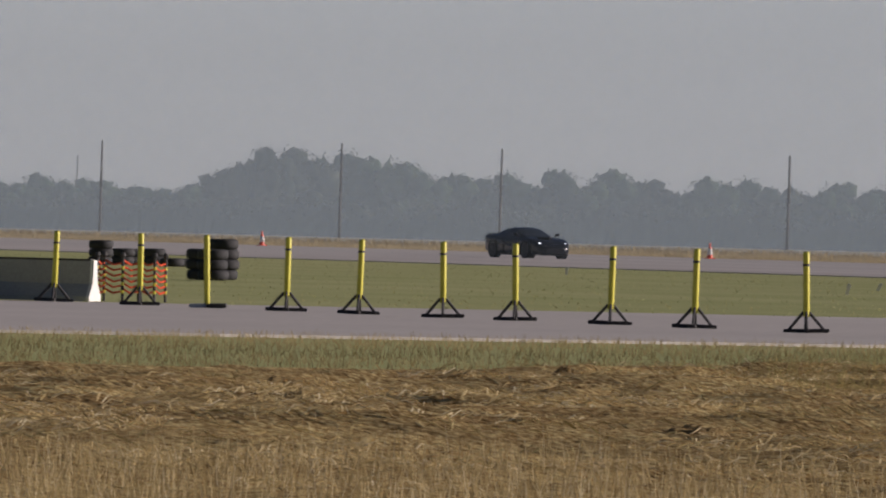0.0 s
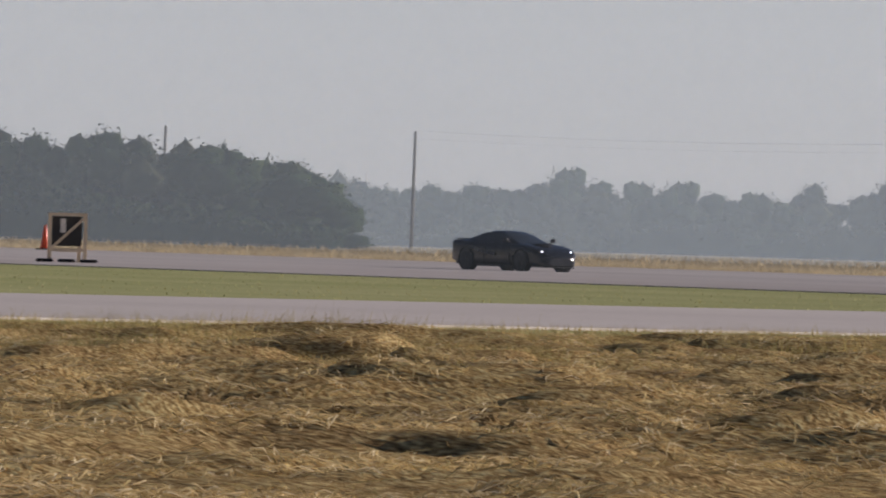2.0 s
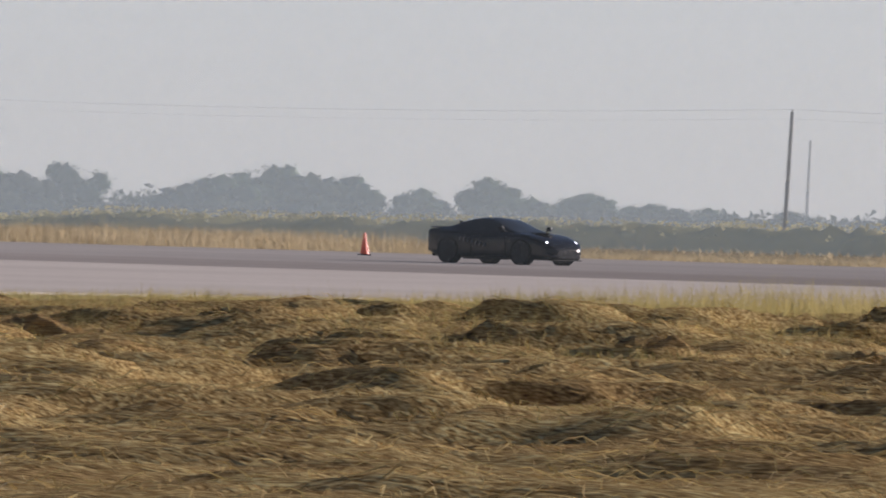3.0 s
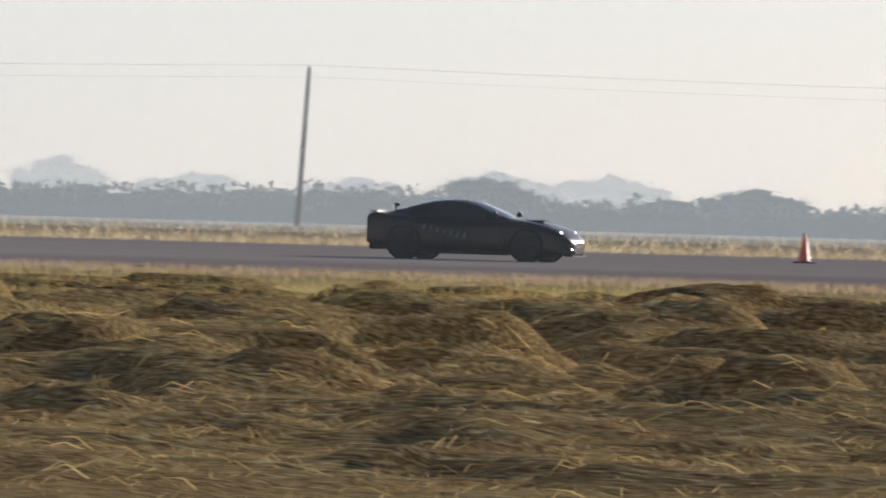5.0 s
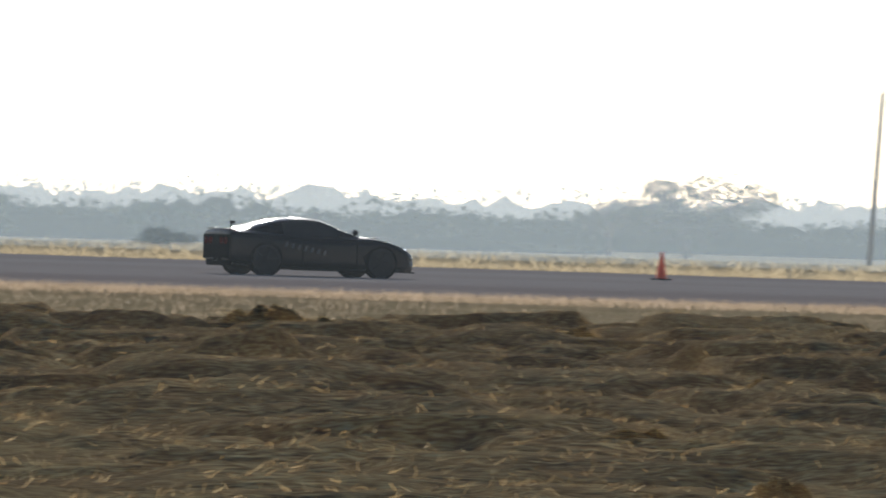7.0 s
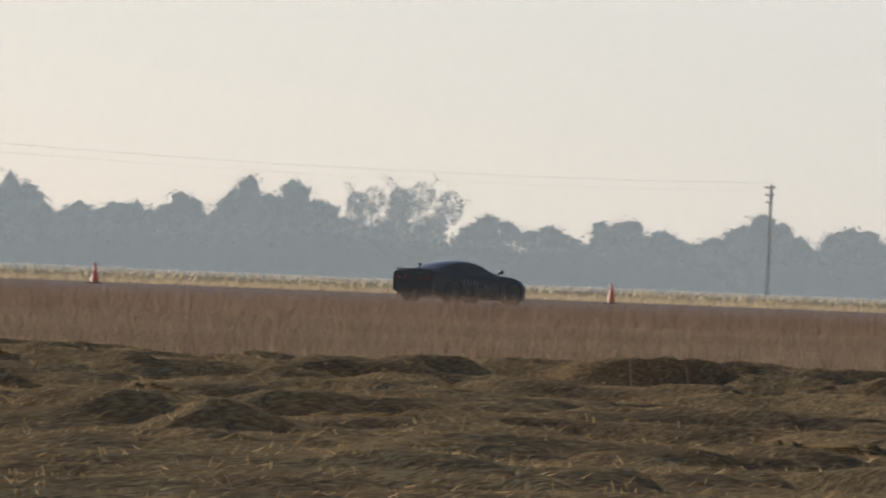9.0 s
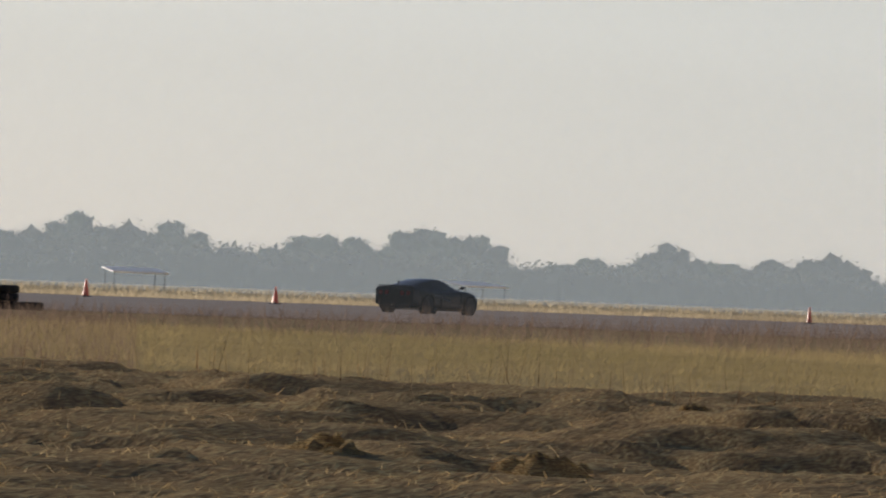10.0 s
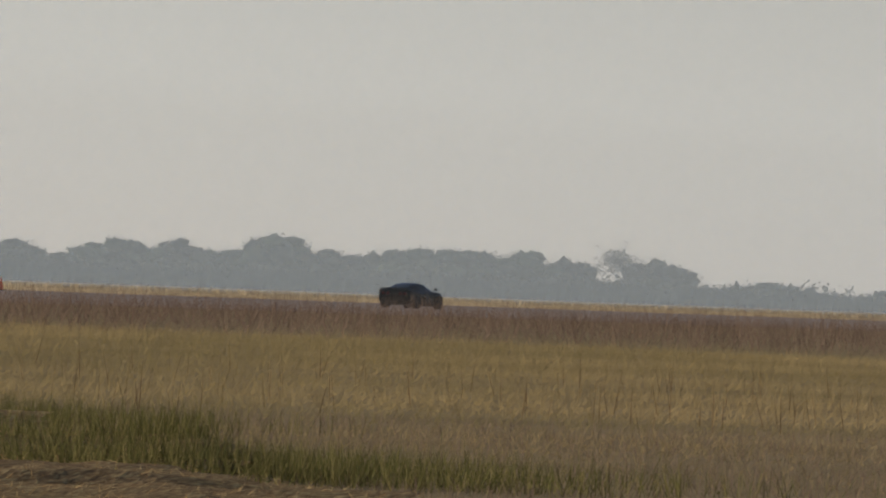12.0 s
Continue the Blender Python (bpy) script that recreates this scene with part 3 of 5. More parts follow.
# eastern meadow
x, y = sector(420000, 47, 71, 46, 230, 1.3)
keep = ~inside(x, y, HAY) & (y < 158) & (np.hypot(x, y) < 215) & (np.degrees(np.arctan2(x, y)) > 49.5 + 3 * smooth_noise(x * 0.05, y * 0.05, 31))
x, y = x[keep], y[keep]
d = np.hypot(x, y) + 22 * (smooth_noise(x * 0.12, y * 0.12, 41) - 0.5)
rise = np.interp(d, (48, 70, 95, 135), (0.05, 0.09, 0.18, 0.30)) * (0.35 + 1.1 * smooth_noise(x * 0.22, y * 0.16, 23))
near = d + RNG.normal(0, 9, len(d)) < 78
scatter("near_meadow", x[near], y[near], rise[near], 0.0038, (0.4, 1.45), M_LOW, "low brown and olive meadow grass")
scatter("meadow_grass", x[~near], y[~near], rise[~near], 0.0042, (0.3, 1.4), M_TALL, "tall yellow-green meadow grass")
x, y = sector(150000, 28, 54, 95, 235, 1.3)
keep = ~inside(x, y, HAY) & (y < 158) & (np.hypot(x, y) > 100)
scatter("brown_grass", x[keep], y[keep], 0.28, 0.009, (0.0, 1.1), M_RED, "brownish pink seeding grass beside the hay field")
x, y = sector(60000, 55, 74, 24, 90, 1.3)
keep = ~inside(x, y, HAY)
scatter("meadow_edge", x[keep], y[keep], 0.13, 0.004, (0.0, 1.0), M_RED, "low brown grass beside the mown field")
x, y = sector(200000, 40, 78, 150, 600, 1.3)
keep = (y < 158) & (np.hypot(x, y) > 182 + 50 * smooth_noise(x * 0.03, y * 0.03, 4))
x, y = x[keep], y[keep]
scatter("red_grass", x, y, np.interp(np.degrees(np.arctan2(x, y)), (40, 45, 50, 53, 59), (0.45, 0.82, 0.78, 0.52, 1.12)) * np.interp(np.hypot(x, y), (165, 215), (0.6, 1.0)), 0.012, (0.2, 1.05), M_RED, "reddish brown seeding grass")
x, y = spread(38000, [(122, 138), (168, 138), (190, 158), (134, 158)])
scatter("red_grass", x, y, 0.62, 0.012, (0.1, 0.9), M_RED, "reddish brown seeding grass along the runway")
x, y = sector(6500, -66, -54, 39, 50, 1.5)
keep = smooth_noise(x * 0.5, y * 0.5, 21) + (-56 - np.degrees(np.arctan2(x, y))) * 0.12 > 0.55
x, y = x[keep], y[keep]
scatter("near_grass", x, y, 0.23, 0.006, (0.0, 0.7), M_PALE, "thin dry grass at the edge of the mown field")
x, y = sector(700, 46, 70, 88, 130, 1.3)
scatter("seed_stems", x, y, 0.48, 0.010, (0.0, 0.35), M_STEM, "dark dry seed stems above the meadow")
x, y = spread(9000, [(-252, 246), (-236, 246), (-238, 262), (-262, 264)])
scatter("bank_tussocks", x, y, 0.75, 0.04, (0.0, 0.7), M_DRYG, "hummocky dry grass bank beside the runway")
x, y = spread(130000, [(-97, 100), (-94, 92), (-60, 106), (-20, 108), (5, 108), (20, 100), (24, 108), (5, 118), (-40, 120), (-97, 118)])
scatter("fringe_grass", x, y, np.interp(np.degrees(np.arctan2(x, y)), (-43, -40.5, -25, -10, 0), (0.20, 0.50, 0.50, 0.30, 0.24)) * (0.5 + 0.8 * smooth_noise(x * 0.5, y * 0.4, 27)), 0.010, (0.0, 0.9), M_GOLD, "yellow-green grass fringe at the edge of the hay")

# ---- upright sheets that stand in for haze ----


# Upright see-through plane added in place of haze in the air.
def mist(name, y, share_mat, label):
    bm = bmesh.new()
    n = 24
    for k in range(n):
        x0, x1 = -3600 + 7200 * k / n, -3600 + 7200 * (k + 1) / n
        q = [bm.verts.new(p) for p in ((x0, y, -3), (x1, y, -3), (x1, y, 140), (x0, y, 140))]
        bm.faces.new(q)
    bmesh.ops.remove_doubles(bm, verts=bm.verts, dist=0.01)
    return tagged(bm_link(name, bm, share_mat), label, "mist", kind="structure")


# The nearest sheet is added to lift the dark tones of the car.
mist("backdrop_haze_runway", 186, M_HAZE_SHEET_RUNWAY, "flat translucent sheet standing in for faint haze over the runway")
mist("backdrop_haze_near", 402, M_HAZE_SHEET_NEAR, "flat translucent sheet standing in for thin haze over the field")
mist("backdrop_haze_middle", 608, M_HAZE_SHEET_MIDDLE, "flat translucent sheet standing in for thin haze before the woods")
mist("backdrop_haze_far", 850, M_HAZE_SHEET_FAR, "flat translucent sheet standing in for bright haze in the distance")

# ---- trees ----


def crown_cards(blobs, count, leaf, rng, droop=0.0):
    """Leaf triangles spread through a set of ellipsoidal clumps, thicker at their skins."""
    vol = np.array([b[3] * b[4] * b[5] for b in blobs]) ** 0.7
    which = rng.choice(len(blobs), count, p=vol / vol.sum())
    B = np.array(blobs)[which]
    d = rng.normal(size=(count, 3))
    d /= np.linalg.norm(d, axis=1)[:, None]
    r = rng.uniform(0.4, 0.97, count) ** 0.5
    c = B[:, :3] + d * r[:, None] * B[:, 3:6]
    u, v = rng.normal(size=(count, 3)), rng.normal(size=(count, 3))
    u /= np.linalg.norm(u, axis=1)[:, None]
    v /= np.linalg.norm(v, axis=1)[:, None]
    s = leaf * rng.uniform(0.5, 1.3, count)[:, None]
    verts = np.stack([c - u * s, c + u * s * 0.6 - v * s * 0.5, c + v * s], 1).reshape(-1, 3)
    verts[:, 2] = np.maximum(verts[:, 2], 0.02)
    return verts, np.arange(3 * count).reshape(-1, 3)


def lumps(blobs, rng, shrink=0.76):
    """Solid leaf masses inside a crown: uneven rounded lumps."""
    verts, faces = [], []
    rings, sides = 4, 6
    for bx, by, bz, ex, ey, ez in blobs:
        base = len(verts)
        for j in range(rings + 1):
            p = math.pi * j / rings
            for i in range(sides):
                a = 2 * math.pi * (i + 0.5 * (j % 2)) / sides
                r = shrink * rng.uniform(0.62, 1.22)
                verts.append((bx + ex * r * math.sin(p) * math.cos(a), by + ey * r * math.sin(p) * math.sin(a), max(0.01, bz + ez * r * math.cos(p))))
        for j in range(rings):
            for i in range(sides):
                q = base + j * sides
                faces += [(q + i, q + (i + 1) % sides, q + sides + i), (q + (i + 1) % sides, q + sides + (i + 1) % sides, q + sides + i)]
    return np.array(verts), np.array(faces)


def make_tree(name, seed, clumps, count, leaf, spread_, low, leaf_mat, label, bare=False):
    """A tree one unit high and about one unit wide: tapered trunk, forked limbs, and a crown of small leaf clumps."""
    rng = np.random.default_rng(seed)
    tree = new(name)
    bm = bmesh.new()
    blobs = []
    fork = Vector((rng.uniform(-.03, .03), rng.uniform(-.03, .03), low * 0.8 + 0.05))
    rod(bm, (0, 0, -0.05), fork, 0.035, 0.026, 7)
    for k in range(clumps):
        a = 2 * math.pi * (k + rng.uniform(-.3, .3)) / clumps
        reach = spread_ * rng.uniform(0.35, 1.0)
        top = rng.uniform(low + 0.18, 0.84) * (1 - 0.30 * (reach / 0.5) ** 2)
        elbow = fork + Vector((math.cos(a) * reach * 0.45, math.sin(a) * reach * 0.45, (top - fork.z) * 0.55))
        end = Vector((math.cos(a) * reach, math.sin(a) * reach, top))
        rod(bm, fork, elbow, 0.019, 0.013, 5)
        rod(bm, elbow, end, 0.013, 0.005, 4)
        for j in range(10 if bare else 1):
            tw = end + Vector(rng.normal(size=3)) * (0.11 if bare else 0.08)
            rod(bm, elbow.lerp(end, rng.uniform(0.3, 1)), tw, 0.006, 0.002, 3)
            if bare:
                for i in range(6):
                    rod(bm, tw, tw + Vector(rng.normal(size=3)) * 0.06, 0.003, 0.001, 3)
        e = rng.uniform(0.10, 0.17) if bare else rng.uniform(0.16, 0.25)
        blobs.append((end.x, end.y, end.z, e * 1.1, e * 1.1, e * 0.95))
        if not bare:
            blobs.append((elbow.x * 1.2, elbow.y * 1.2, (elbow.z + end.z) / 2, e * 1.2, e * 1.2, e * 1.1))
    if not bare:
        blobs.append((0, 0, 0.70, 0.27, 0.27, 0.29))
    part("trunk", bm, M_BARK, tree, smooth=True)
    if not bare:
        for k in range(clumps):
            a, r = rng.uniform(0, 6.28), spread_ * rng.uniform(0.2, 1.0)
            blobs.append((math.cos(a) * r, math.sin(a) * r, rng.uniform(0.05, 0.45), 0.18, 0.18, 0.15))
    v, f = crown_cards(blobs, count, leaf, rng)
    if not bare:
        v2, f2 = lumps(blobs[::2] + blobs[1::4], rng)
        v, f = np.concatenate([v, v2]), np.concatenate([f, f2 + len(v)])
    raw_mesh("crown", v, f, leaf_mat, parent=tree)
    return tagged(tree, label, "tree", group="trees of the far woods")


OAKS = [make_tree("tree", 11, 13, 3700, 0.0235, 0.42, 0.22, M_LEAF, "hazy live oak with a rounded dense crown"),
        make_tree("tree", 12, 11, 3700, 0.0235, 0.36, 0.16, M_LEAF, "hazy dark green tree with an uneven crown"),
        make_tree("tree", 13, 15, 3700, 0.0235, 0.46, 0.26, M_LEAF, "broad hazy tree with gaps in its crown"),
        make_tree("tree", 14, 12, 3700, 0.0235, 0.40, 0.10, M_LEAF_DRY, "hazy brushy mesquite, leafy to the ground"),
        make_tree("tree", 15, 14, 3700, 0.0235, 0.44, 0.14, M_LEAF_DRY, "hazy grey-green brushy tree")]
SHRUB = make_tree("tree", 16, 12, 3700, 0.0235, 0.45, 0.02, M_LEAF, "low dark shrubby tree, leafy to the ground")
BARE = [make_tree("tree", 21, 12, 4200, 0.019, 0.46, 0.24, M_LEAF_DRY, "half-bare tree with open twiggy branches", bare=True),
        make_tree("tree", 22, 10, 1700, 0.017, 0.42, 0.30, M_LEAF_DRY, "nearly bare spreading tree with fine twigs", bare=True)]
for k, t_ in enumerate(OAKS + BARE + [SHRUB]):
    t_.matrix_basis = pose(-1500 + 30 * k, 900, -0.7) @ Matrix.Diagonal((8, 8, 8, 1))


def plant(az, el, far, kind=None, wide=None):
    """A tree whose top stands el degrees above the eye's level, at the line y = far."""
    if el < 0.075 and kind is None:
        return None
    a = radians(az)
    y = far * (RNG.uniform(0.99, 1.04) if far < 500 else RNG.uniform(1.04, 1.14))
    x = y * math.tan(a)
    d = math.hypot(x, y)
    ground = float(lie(x, y))
    h = max(2.2, EYE.z + d * math.tan(radians(el)) - ground)
    w = (wide or max(0.36 * d * math.pi / 180 * 1.3, h * 0.8)) * RNG.uniform(0.9, 1.15)
    src = kind if kind else SHRUB if RNG.random() < 0.25 else OAKS[RNG.integers(len(OAKS))]
    m = Matrix.Translation((x, y, ground - 0.05)) @ Euler((0, 0, RNG.uniform(0, 6.28))).to_matrix().to_4x4() @ Matrix.Diagonal((w, w, h * 1.10, 1))
    ob = copy_thing(src, Matrix())
    ob.matrix_basis = m
    return ob


SKY_WEST = [
    (-63.53, 0.20), (-63.30, 0.24), (-63.04, 0.22), (-62.71, 0.19), (-62.45, 0.19), (-62.22, 0.30), (-61.99, 0.43), (-61.83, 0.43),
    (-61.66, 0.38), (-61.50, 0.41), (-61.27, 0.37), (-61.10, 0.31), (-60.91, 0.30), (-60.58, 0.31), (-60.25, 0.33), (-59.99, 0.34),
    (-59.73, 0.30), (-59.43, 0.31), (-59.20, 0.31), (-58.94, 0.28), (-58.68, 0.30), (-58.42, 0.28), (-58.10, 0.31), (-57.77, 0.28),
    (-57.44, 0.24),
]
SKY_COPSE = [
    (-57.14, 0.20), (-56.94, 0.11), (-56.74, 0.15), (-56.52, 0.12), (-56.08, 0.15), (-55.85, 0.11), (-55.59, 0.25), (-55.39, 0.17),
    (-55.20, 0.13), (-54.93, 0.18), (-54.73, 0.29), (-54.50, 0.39), (-54.31, 0.50), (-54.05, 0.52), (-53.79, 0.47), (-53.55, 0.54),
    (-53.23, 0.51), (-53.00, 0.48), (-52.61, 0.52), (-52.41, 0.49), (-52.14, 0.47), (-51.91, 0.45), (-51.65, 0.38), (-51.42, 0.31),
]
SKY_WEST_FIELD = [
    (-51.24, 0.32), (-50.97, 0.24), (-50.71, 0.26), (-50.42, 0.27), (-50.09, 0.28), (-49.93, 0.37), (-49.73, 0.28), (-49.47, 0.30),
    (-49.27, 0.31), (-49.00, 0.23), (-48.77, 0.26), (-48.48, 0.33), (-48.02, 0.35), (-47.72, 0.32), (-47.52, 0.26), (-47.26, 0.22),
    (-46.80, 0.24), (-46.47, 0.21), (-46.21, 0.14), (-45.88, 0.25), (-45.68, 0.25), (-45.39, 0.21), (-45.16, 0.24), (-44.90, 0.21),
    (-44.63, 0.25), (-43.94, 0.16), (-43.72, 0.21),
]
SKY_POLE_ROAD = [
    (-43.45, 0.27), (-43.22, 0.24), (-42.99, 0.23), (-42.57, 0.16), (-42.21, 0.23), (-41.94, 0.13), (-41.58, 0.16), (-41.25, 0.11),
    (-40.92, 0.09), (-40.43, 0.09), (-39.58, 0.14), (-39.25, 0.15), (-39.02, 0.11), (-38.76, 0.17), (-38.59, 0.07), (-38.36, 0.13),
    (-38.04, 0.11), (-37.88, 0.26), (-37.65, 0.27), (-37.45, 0.23), (-37.28, 0.12), (-36.89, 0.15), (-36.40, 0.18), (-36.07, 0.14),
    (-35.84, 0.19), (-35.41, 0.16), (-35.02, 0.21),
]
SKY_NORTH_WEST = [
    (-12.89, 0.11), (-12.69, 0.04), (-12.30, 0.28), (-11.78, 0.44), (-11.51, 0.20), (-11.28, 0.34), (-11.05, 0.25), (-10.85, 0.19),
    (-10.52, 0.15), (-10.10, 0.17), (-9.87, 0.07), (-9.44, 0.14), (-9.11, 0.12), (-8.78, 0.11), (-8.48, 0.26), (-8.25, 0.27),
    (-8.02, 0.26), (-7.85, 0.13), (-7.59, 0.14), (-7.36, 0.13), (-7.10, 0.22), (-6.71, 0.39), (-6.45, 0.37), (-6.22, 0.28),
    (-6.05, 0.15), (-5.79, 0.21),
]
SKY_NORTH = [
    (-5.53, 0.23), (-5.13, 0.23), (-4.81, 0.20), (-4.49, 0.37), (-4.26, 0.32), (-4.00, 0.36), (-3.67, 0.37), (-3.34, 0.38),
    (-3.14, 0.31), (-2.75, 0.22), (-2.45, 0.32), (-2.22, 0.28), (-2.03, 0.24), (-0.32, 0.23), (0.64, 0.10), (0.97, 0.16),
    (1.39, 0.20), (1.72, 0.17), (2.08, 0.24), (2.38, 0.20), (2.61, 0.21), (2.84, 0.12), (3.23, 0.11), (3.50, 0.03),
    (3.79, 0.13), (4.02, 0.04), (4.41, 0.10), (4.74, 0.06), (5.07, 0.12),
]
SKY_NORTH_EAST = [
    (19.45, 0.14), (19.65, 0.06), (19.94, 0.10), (20.37, 0.07), (20.76, 0.10), (21.25, 0.10), (21.75, 0.10), (21.94, 0.15),
    (22.30, 0.11), (22.63, 0.08), (23.43, 0.37), (23.73, 0.18), (23.96, 0.14), (24.29, 0.12), (24.59, 0.18), (24.88, 0.09),
    (25.28, 0.15), (25.47, 0.16), (25.77, 0.22), (26.00, 0.16), (26.20, 0.12), (26.59, 0.27), (26.82, 0.14), (27.18, 0.17),
    (27.48, 0.12), (27.70, 0.19), (28.10, 0.17),
]
SKY_EAST = [
    (42.44, 0.22), (42.89, 0.32), (43.16, 0.25), (43.48, 0.40), (43.75, 0.31), (43.97, 0.40), (44.27, 0.37), (44.56, 0.41),
    (44.99, 0.41), (45.16, 0.27), (45.39, 0.25), (45.72, 0.27), (45.98, 0.34), (46.37, 0.45), (46.66, 0.42), (46.83, 0.31),
    (47.09, 0.44), (47.35, 0.48), (47.75, 0.28), (48.15, 0.23), (48.57, 0.29), (48.80, 0.23), (49.07, 0.21), (49.36, 0.35),
    (49.59, 0.23), (49.89, 0.29),
]
SKY_EAST_FIELD = [
    (51.96, 0.29), (52.16, 0.18), (52.55, 0.21), (52.81, 0.28), (53.01, 0.21), (53.37, 0.22), (53.66, 0.30), (53.93, 0.27),
    (54.16, 0.27), (54.36, 0.17), (54.79, 0.15), (55.08, 0.23), (55.28, 0.22), (55.64, 0.30), (55.91, 0.26), (56.41, 0.12),
    (56.67, 0.16), (57.06, 0.27), (57.32, 0.17), (57.68, 0.20), (58.01, 0.25), (58.90, 0.23),
]
SKY_FAR_EAST = [
    (59.19, 0.22), (59.62, 0.16), (59.91, 0.23), (60.21, 0.27), (60.38, 0.17), (60.64, 0.23), (60.87, 0.17), (61.36, 0.17),
    (62.04, 0.22), (62.33, 0.30), (62.53, 0.21), (62.83, 0.16), (63.19, 0.13), (63.58, 0.17), (63.95, 0.14),
]
SKY_ROAD_END = [
    (64.17, 0.20), (64.34, 0.15), (64.53, 0.21), (64.83, 0.16), (65.09, 0.25), (65.39, 0.18), (65.65, 0.18), (65.91, 0.21),
    (66.11, 0.21), (66.30, 0.20), (66.50, 0.21), (66.76, 0.19), (67.12, 0.26), (67.29, 0.20), (67.75, 0.07), (67.95, 0.09),
    (68.18, 0.05),
]

for az, el in SKY_WEST + SKY_WEST_FIELD:
    plant(az, el, 660)
for az, el in SKY_COPSE:
    plant(az, el, 450 if el > 0.26 else 660, wide=9 if el > 0.26 else None)
for az, el in SKY_POLE_ROAD:
    plant(az, el, 760)
for az, el in SKY_NORTH_WEST:
    plant(az, el, 620 if el > 0.18 else 900, kind=BARE[0] if az < -10.6 and el > 0.19 else None)
for az, el in SKY_NORTH:
    plant(az, el, 640 if az < -2.9 else 980)
for az, el in SKY_NORTH_EAST:
    if abs(az - 23.5) > 0.35:
        plant(az, el, 620 if el > 0.2 else 1050)
plant(23.45, 0.35, 580, kind=BARE[0], wide=12.5)
plant(23.0, 0.20, 600, kind=BARE[1], wide=7)
for az, el, far, wide in ((20.38, 0.075, 570, 5), (19.3, 0.14, 600, 6), (26.55, 0.03, 700, 5.5), (27.6, 0.17, 620, 8), (28.0, 0.16, 610, 7), (4.9, 0.06, 700, 5), (-12.6, 0.10, 600, 6)):
    plant(az, el, far, kind=SHRUB, wide=wide)
for az, el in SKY_EAST:
    plant(az, el, 640, kind=BARE[RNG.integers(2)] if (43 < az < 45 and RNG.random() < 0.5) or 47 < az < 47.5 else None)
for az, el in SKY_EAST_FIELD + SKY_FAR_EAST + SKY_ROAD_END:
    plant(az, el, 680, kind=BARE[1] if abs(az - 67.12) < 0.05 else None)
for lo, hi in ((-34.7, -13.2), (5.3, 8.9), (14.6, 19.3), (28.4, 42.2), (50.2, 51.8)):
    for az in np.arange(lo, hi, 0.8):
        plant(az + RNG.uniform(-.1, .1), 0.12 + 0.12 * RNG.uniform(0, 1) ** 2, 800, wide=11)


def woods(name, az0, az1, far, depth, height, count, leaf, mat, label, ragged=0.5):
    """Brush and lower trees that fill the wood: leaf clumps over uneven heights."""
    def canopy(x, y):
        deg = np.degrees(np.arctan2(x, y))
        top = height * (1 - ragged + ragged * 1.6 * smooth_noise(x * 0.11, y * 0.02, 6)) * (0.75 + 0.5 * smooth_noise(x * 0.02, y * 0 + 1.5, 8))
        top = top * (0.86 + 0.28 * smooth_noise(x * 0.45, y * 0.3, 16))
        return top * np.clip(np.minimum(deg - az0, az1 - deg) / 1.6, 0.25, 1)

    az = np.radians(RNG.uniform(az0, az1, count))
    y = far + depth * RNG.uniform(0, 1, count)
    x = y * np.tan(az)
    z = lie(x, y) + canopy(x, y) * RNG.uniform(0.3, 0.98, count) ** 0.7
    c = np.stack([x, y, z], -1)
    s = leaf * RNG.uniform(0.5, 1.3, count)[:, None]
    u, v = RNG.normal(size=(count, 3)), RNG.normal(size=(count, 3))
    u /= np.linalg.norm(u, axis=1)[:, None]
    v /= np.linalg.norm(v, axis=1)[:, None]
    verts = np.stack([c - u * s, c + u * s * 0.6 - v * s * 0.5, c + v * s], 1).reshape(-1, 3)
    faces = np.arange(3 * count).reshape(-1, 3)
    rise = np.array([0.0, 0.55, 0.85, 0.97, 0.90, 0.97, 0.85, 0.0])
    run = np.array([0.0, 0.02, 0.05, 0.12, 0.35, 0.60, 0.95, 1.0])
    cols = int(far * (math.tan(radians(az1)) - math.tan(radians(az0))) / max(1.0, far / 600))
    gx = (np.linspace(math.tan(radians(az0)), math.tan(radians(az1)), cols)[None, :] * far) * np.ones((8, 1))
    gy = far + depth * run[:, None] + RNG.uniform(-0.5, 0.5, gx.shape)
    gx = gx * gy / far + RNG.uniform(-0.5, 0.5, gx.shape)
    gz = lie(gx, gy) - 0.1 + canopy(gx, gy) * rise[:, None] * RNG.uniform(0.70, 1.0, gx.shape)
    i = (np.arange(7)[:, None] * cols + np.arange(cols - 1)[None, :]).ravel()[:, None] + len(verts)
    solid = np.concatenate([i + (0, 1, cols + 1), i + (0, cols + 1, cols)])
    verts, faces = np.concatenate([verts, np.stack([gx, gy, gz], -1).reshape(-1, 3)]), np.concatenate([faces, solid])
    return tagged(raw_mesh(name, verts, faces, mat), label, "woods", kind="stuff")


woods("brush_wood", -66, -51, 670, 60, 5.5, 32000, 0.45, M_LEAF_DRY, "grey-green brush at the foot of the woods")
woods("copse_brush", -54.6, -51.2, 440, 30, 5.5, 30000, 0.32, M_LEAF, "dark dense brush of a near copse")
woods("brush_wood", -51.5, -35, 690, 60, 3.2, 30000, 0.40, M_LEAF_DRY, "low grey-green brush behind the meadow")
woods("brush_wood", -36.5, 8, 700, 80, 2.6, 30000, 0.38, M_LEAF_DRY, "low hazy brush behind the meadow")
woods("brush_wood", 0.5, 43, 900, 90, 4.6, 42000, 0.45, M_LEAF_DRY, "pale hazy brush far behind the meadow")
woods("brush_wood", 40.5, 70, 670, 60, 4.4, 42000, 0.45, M_LEAF_DRY, "grey-blue hazy brush at the foot of the woods")
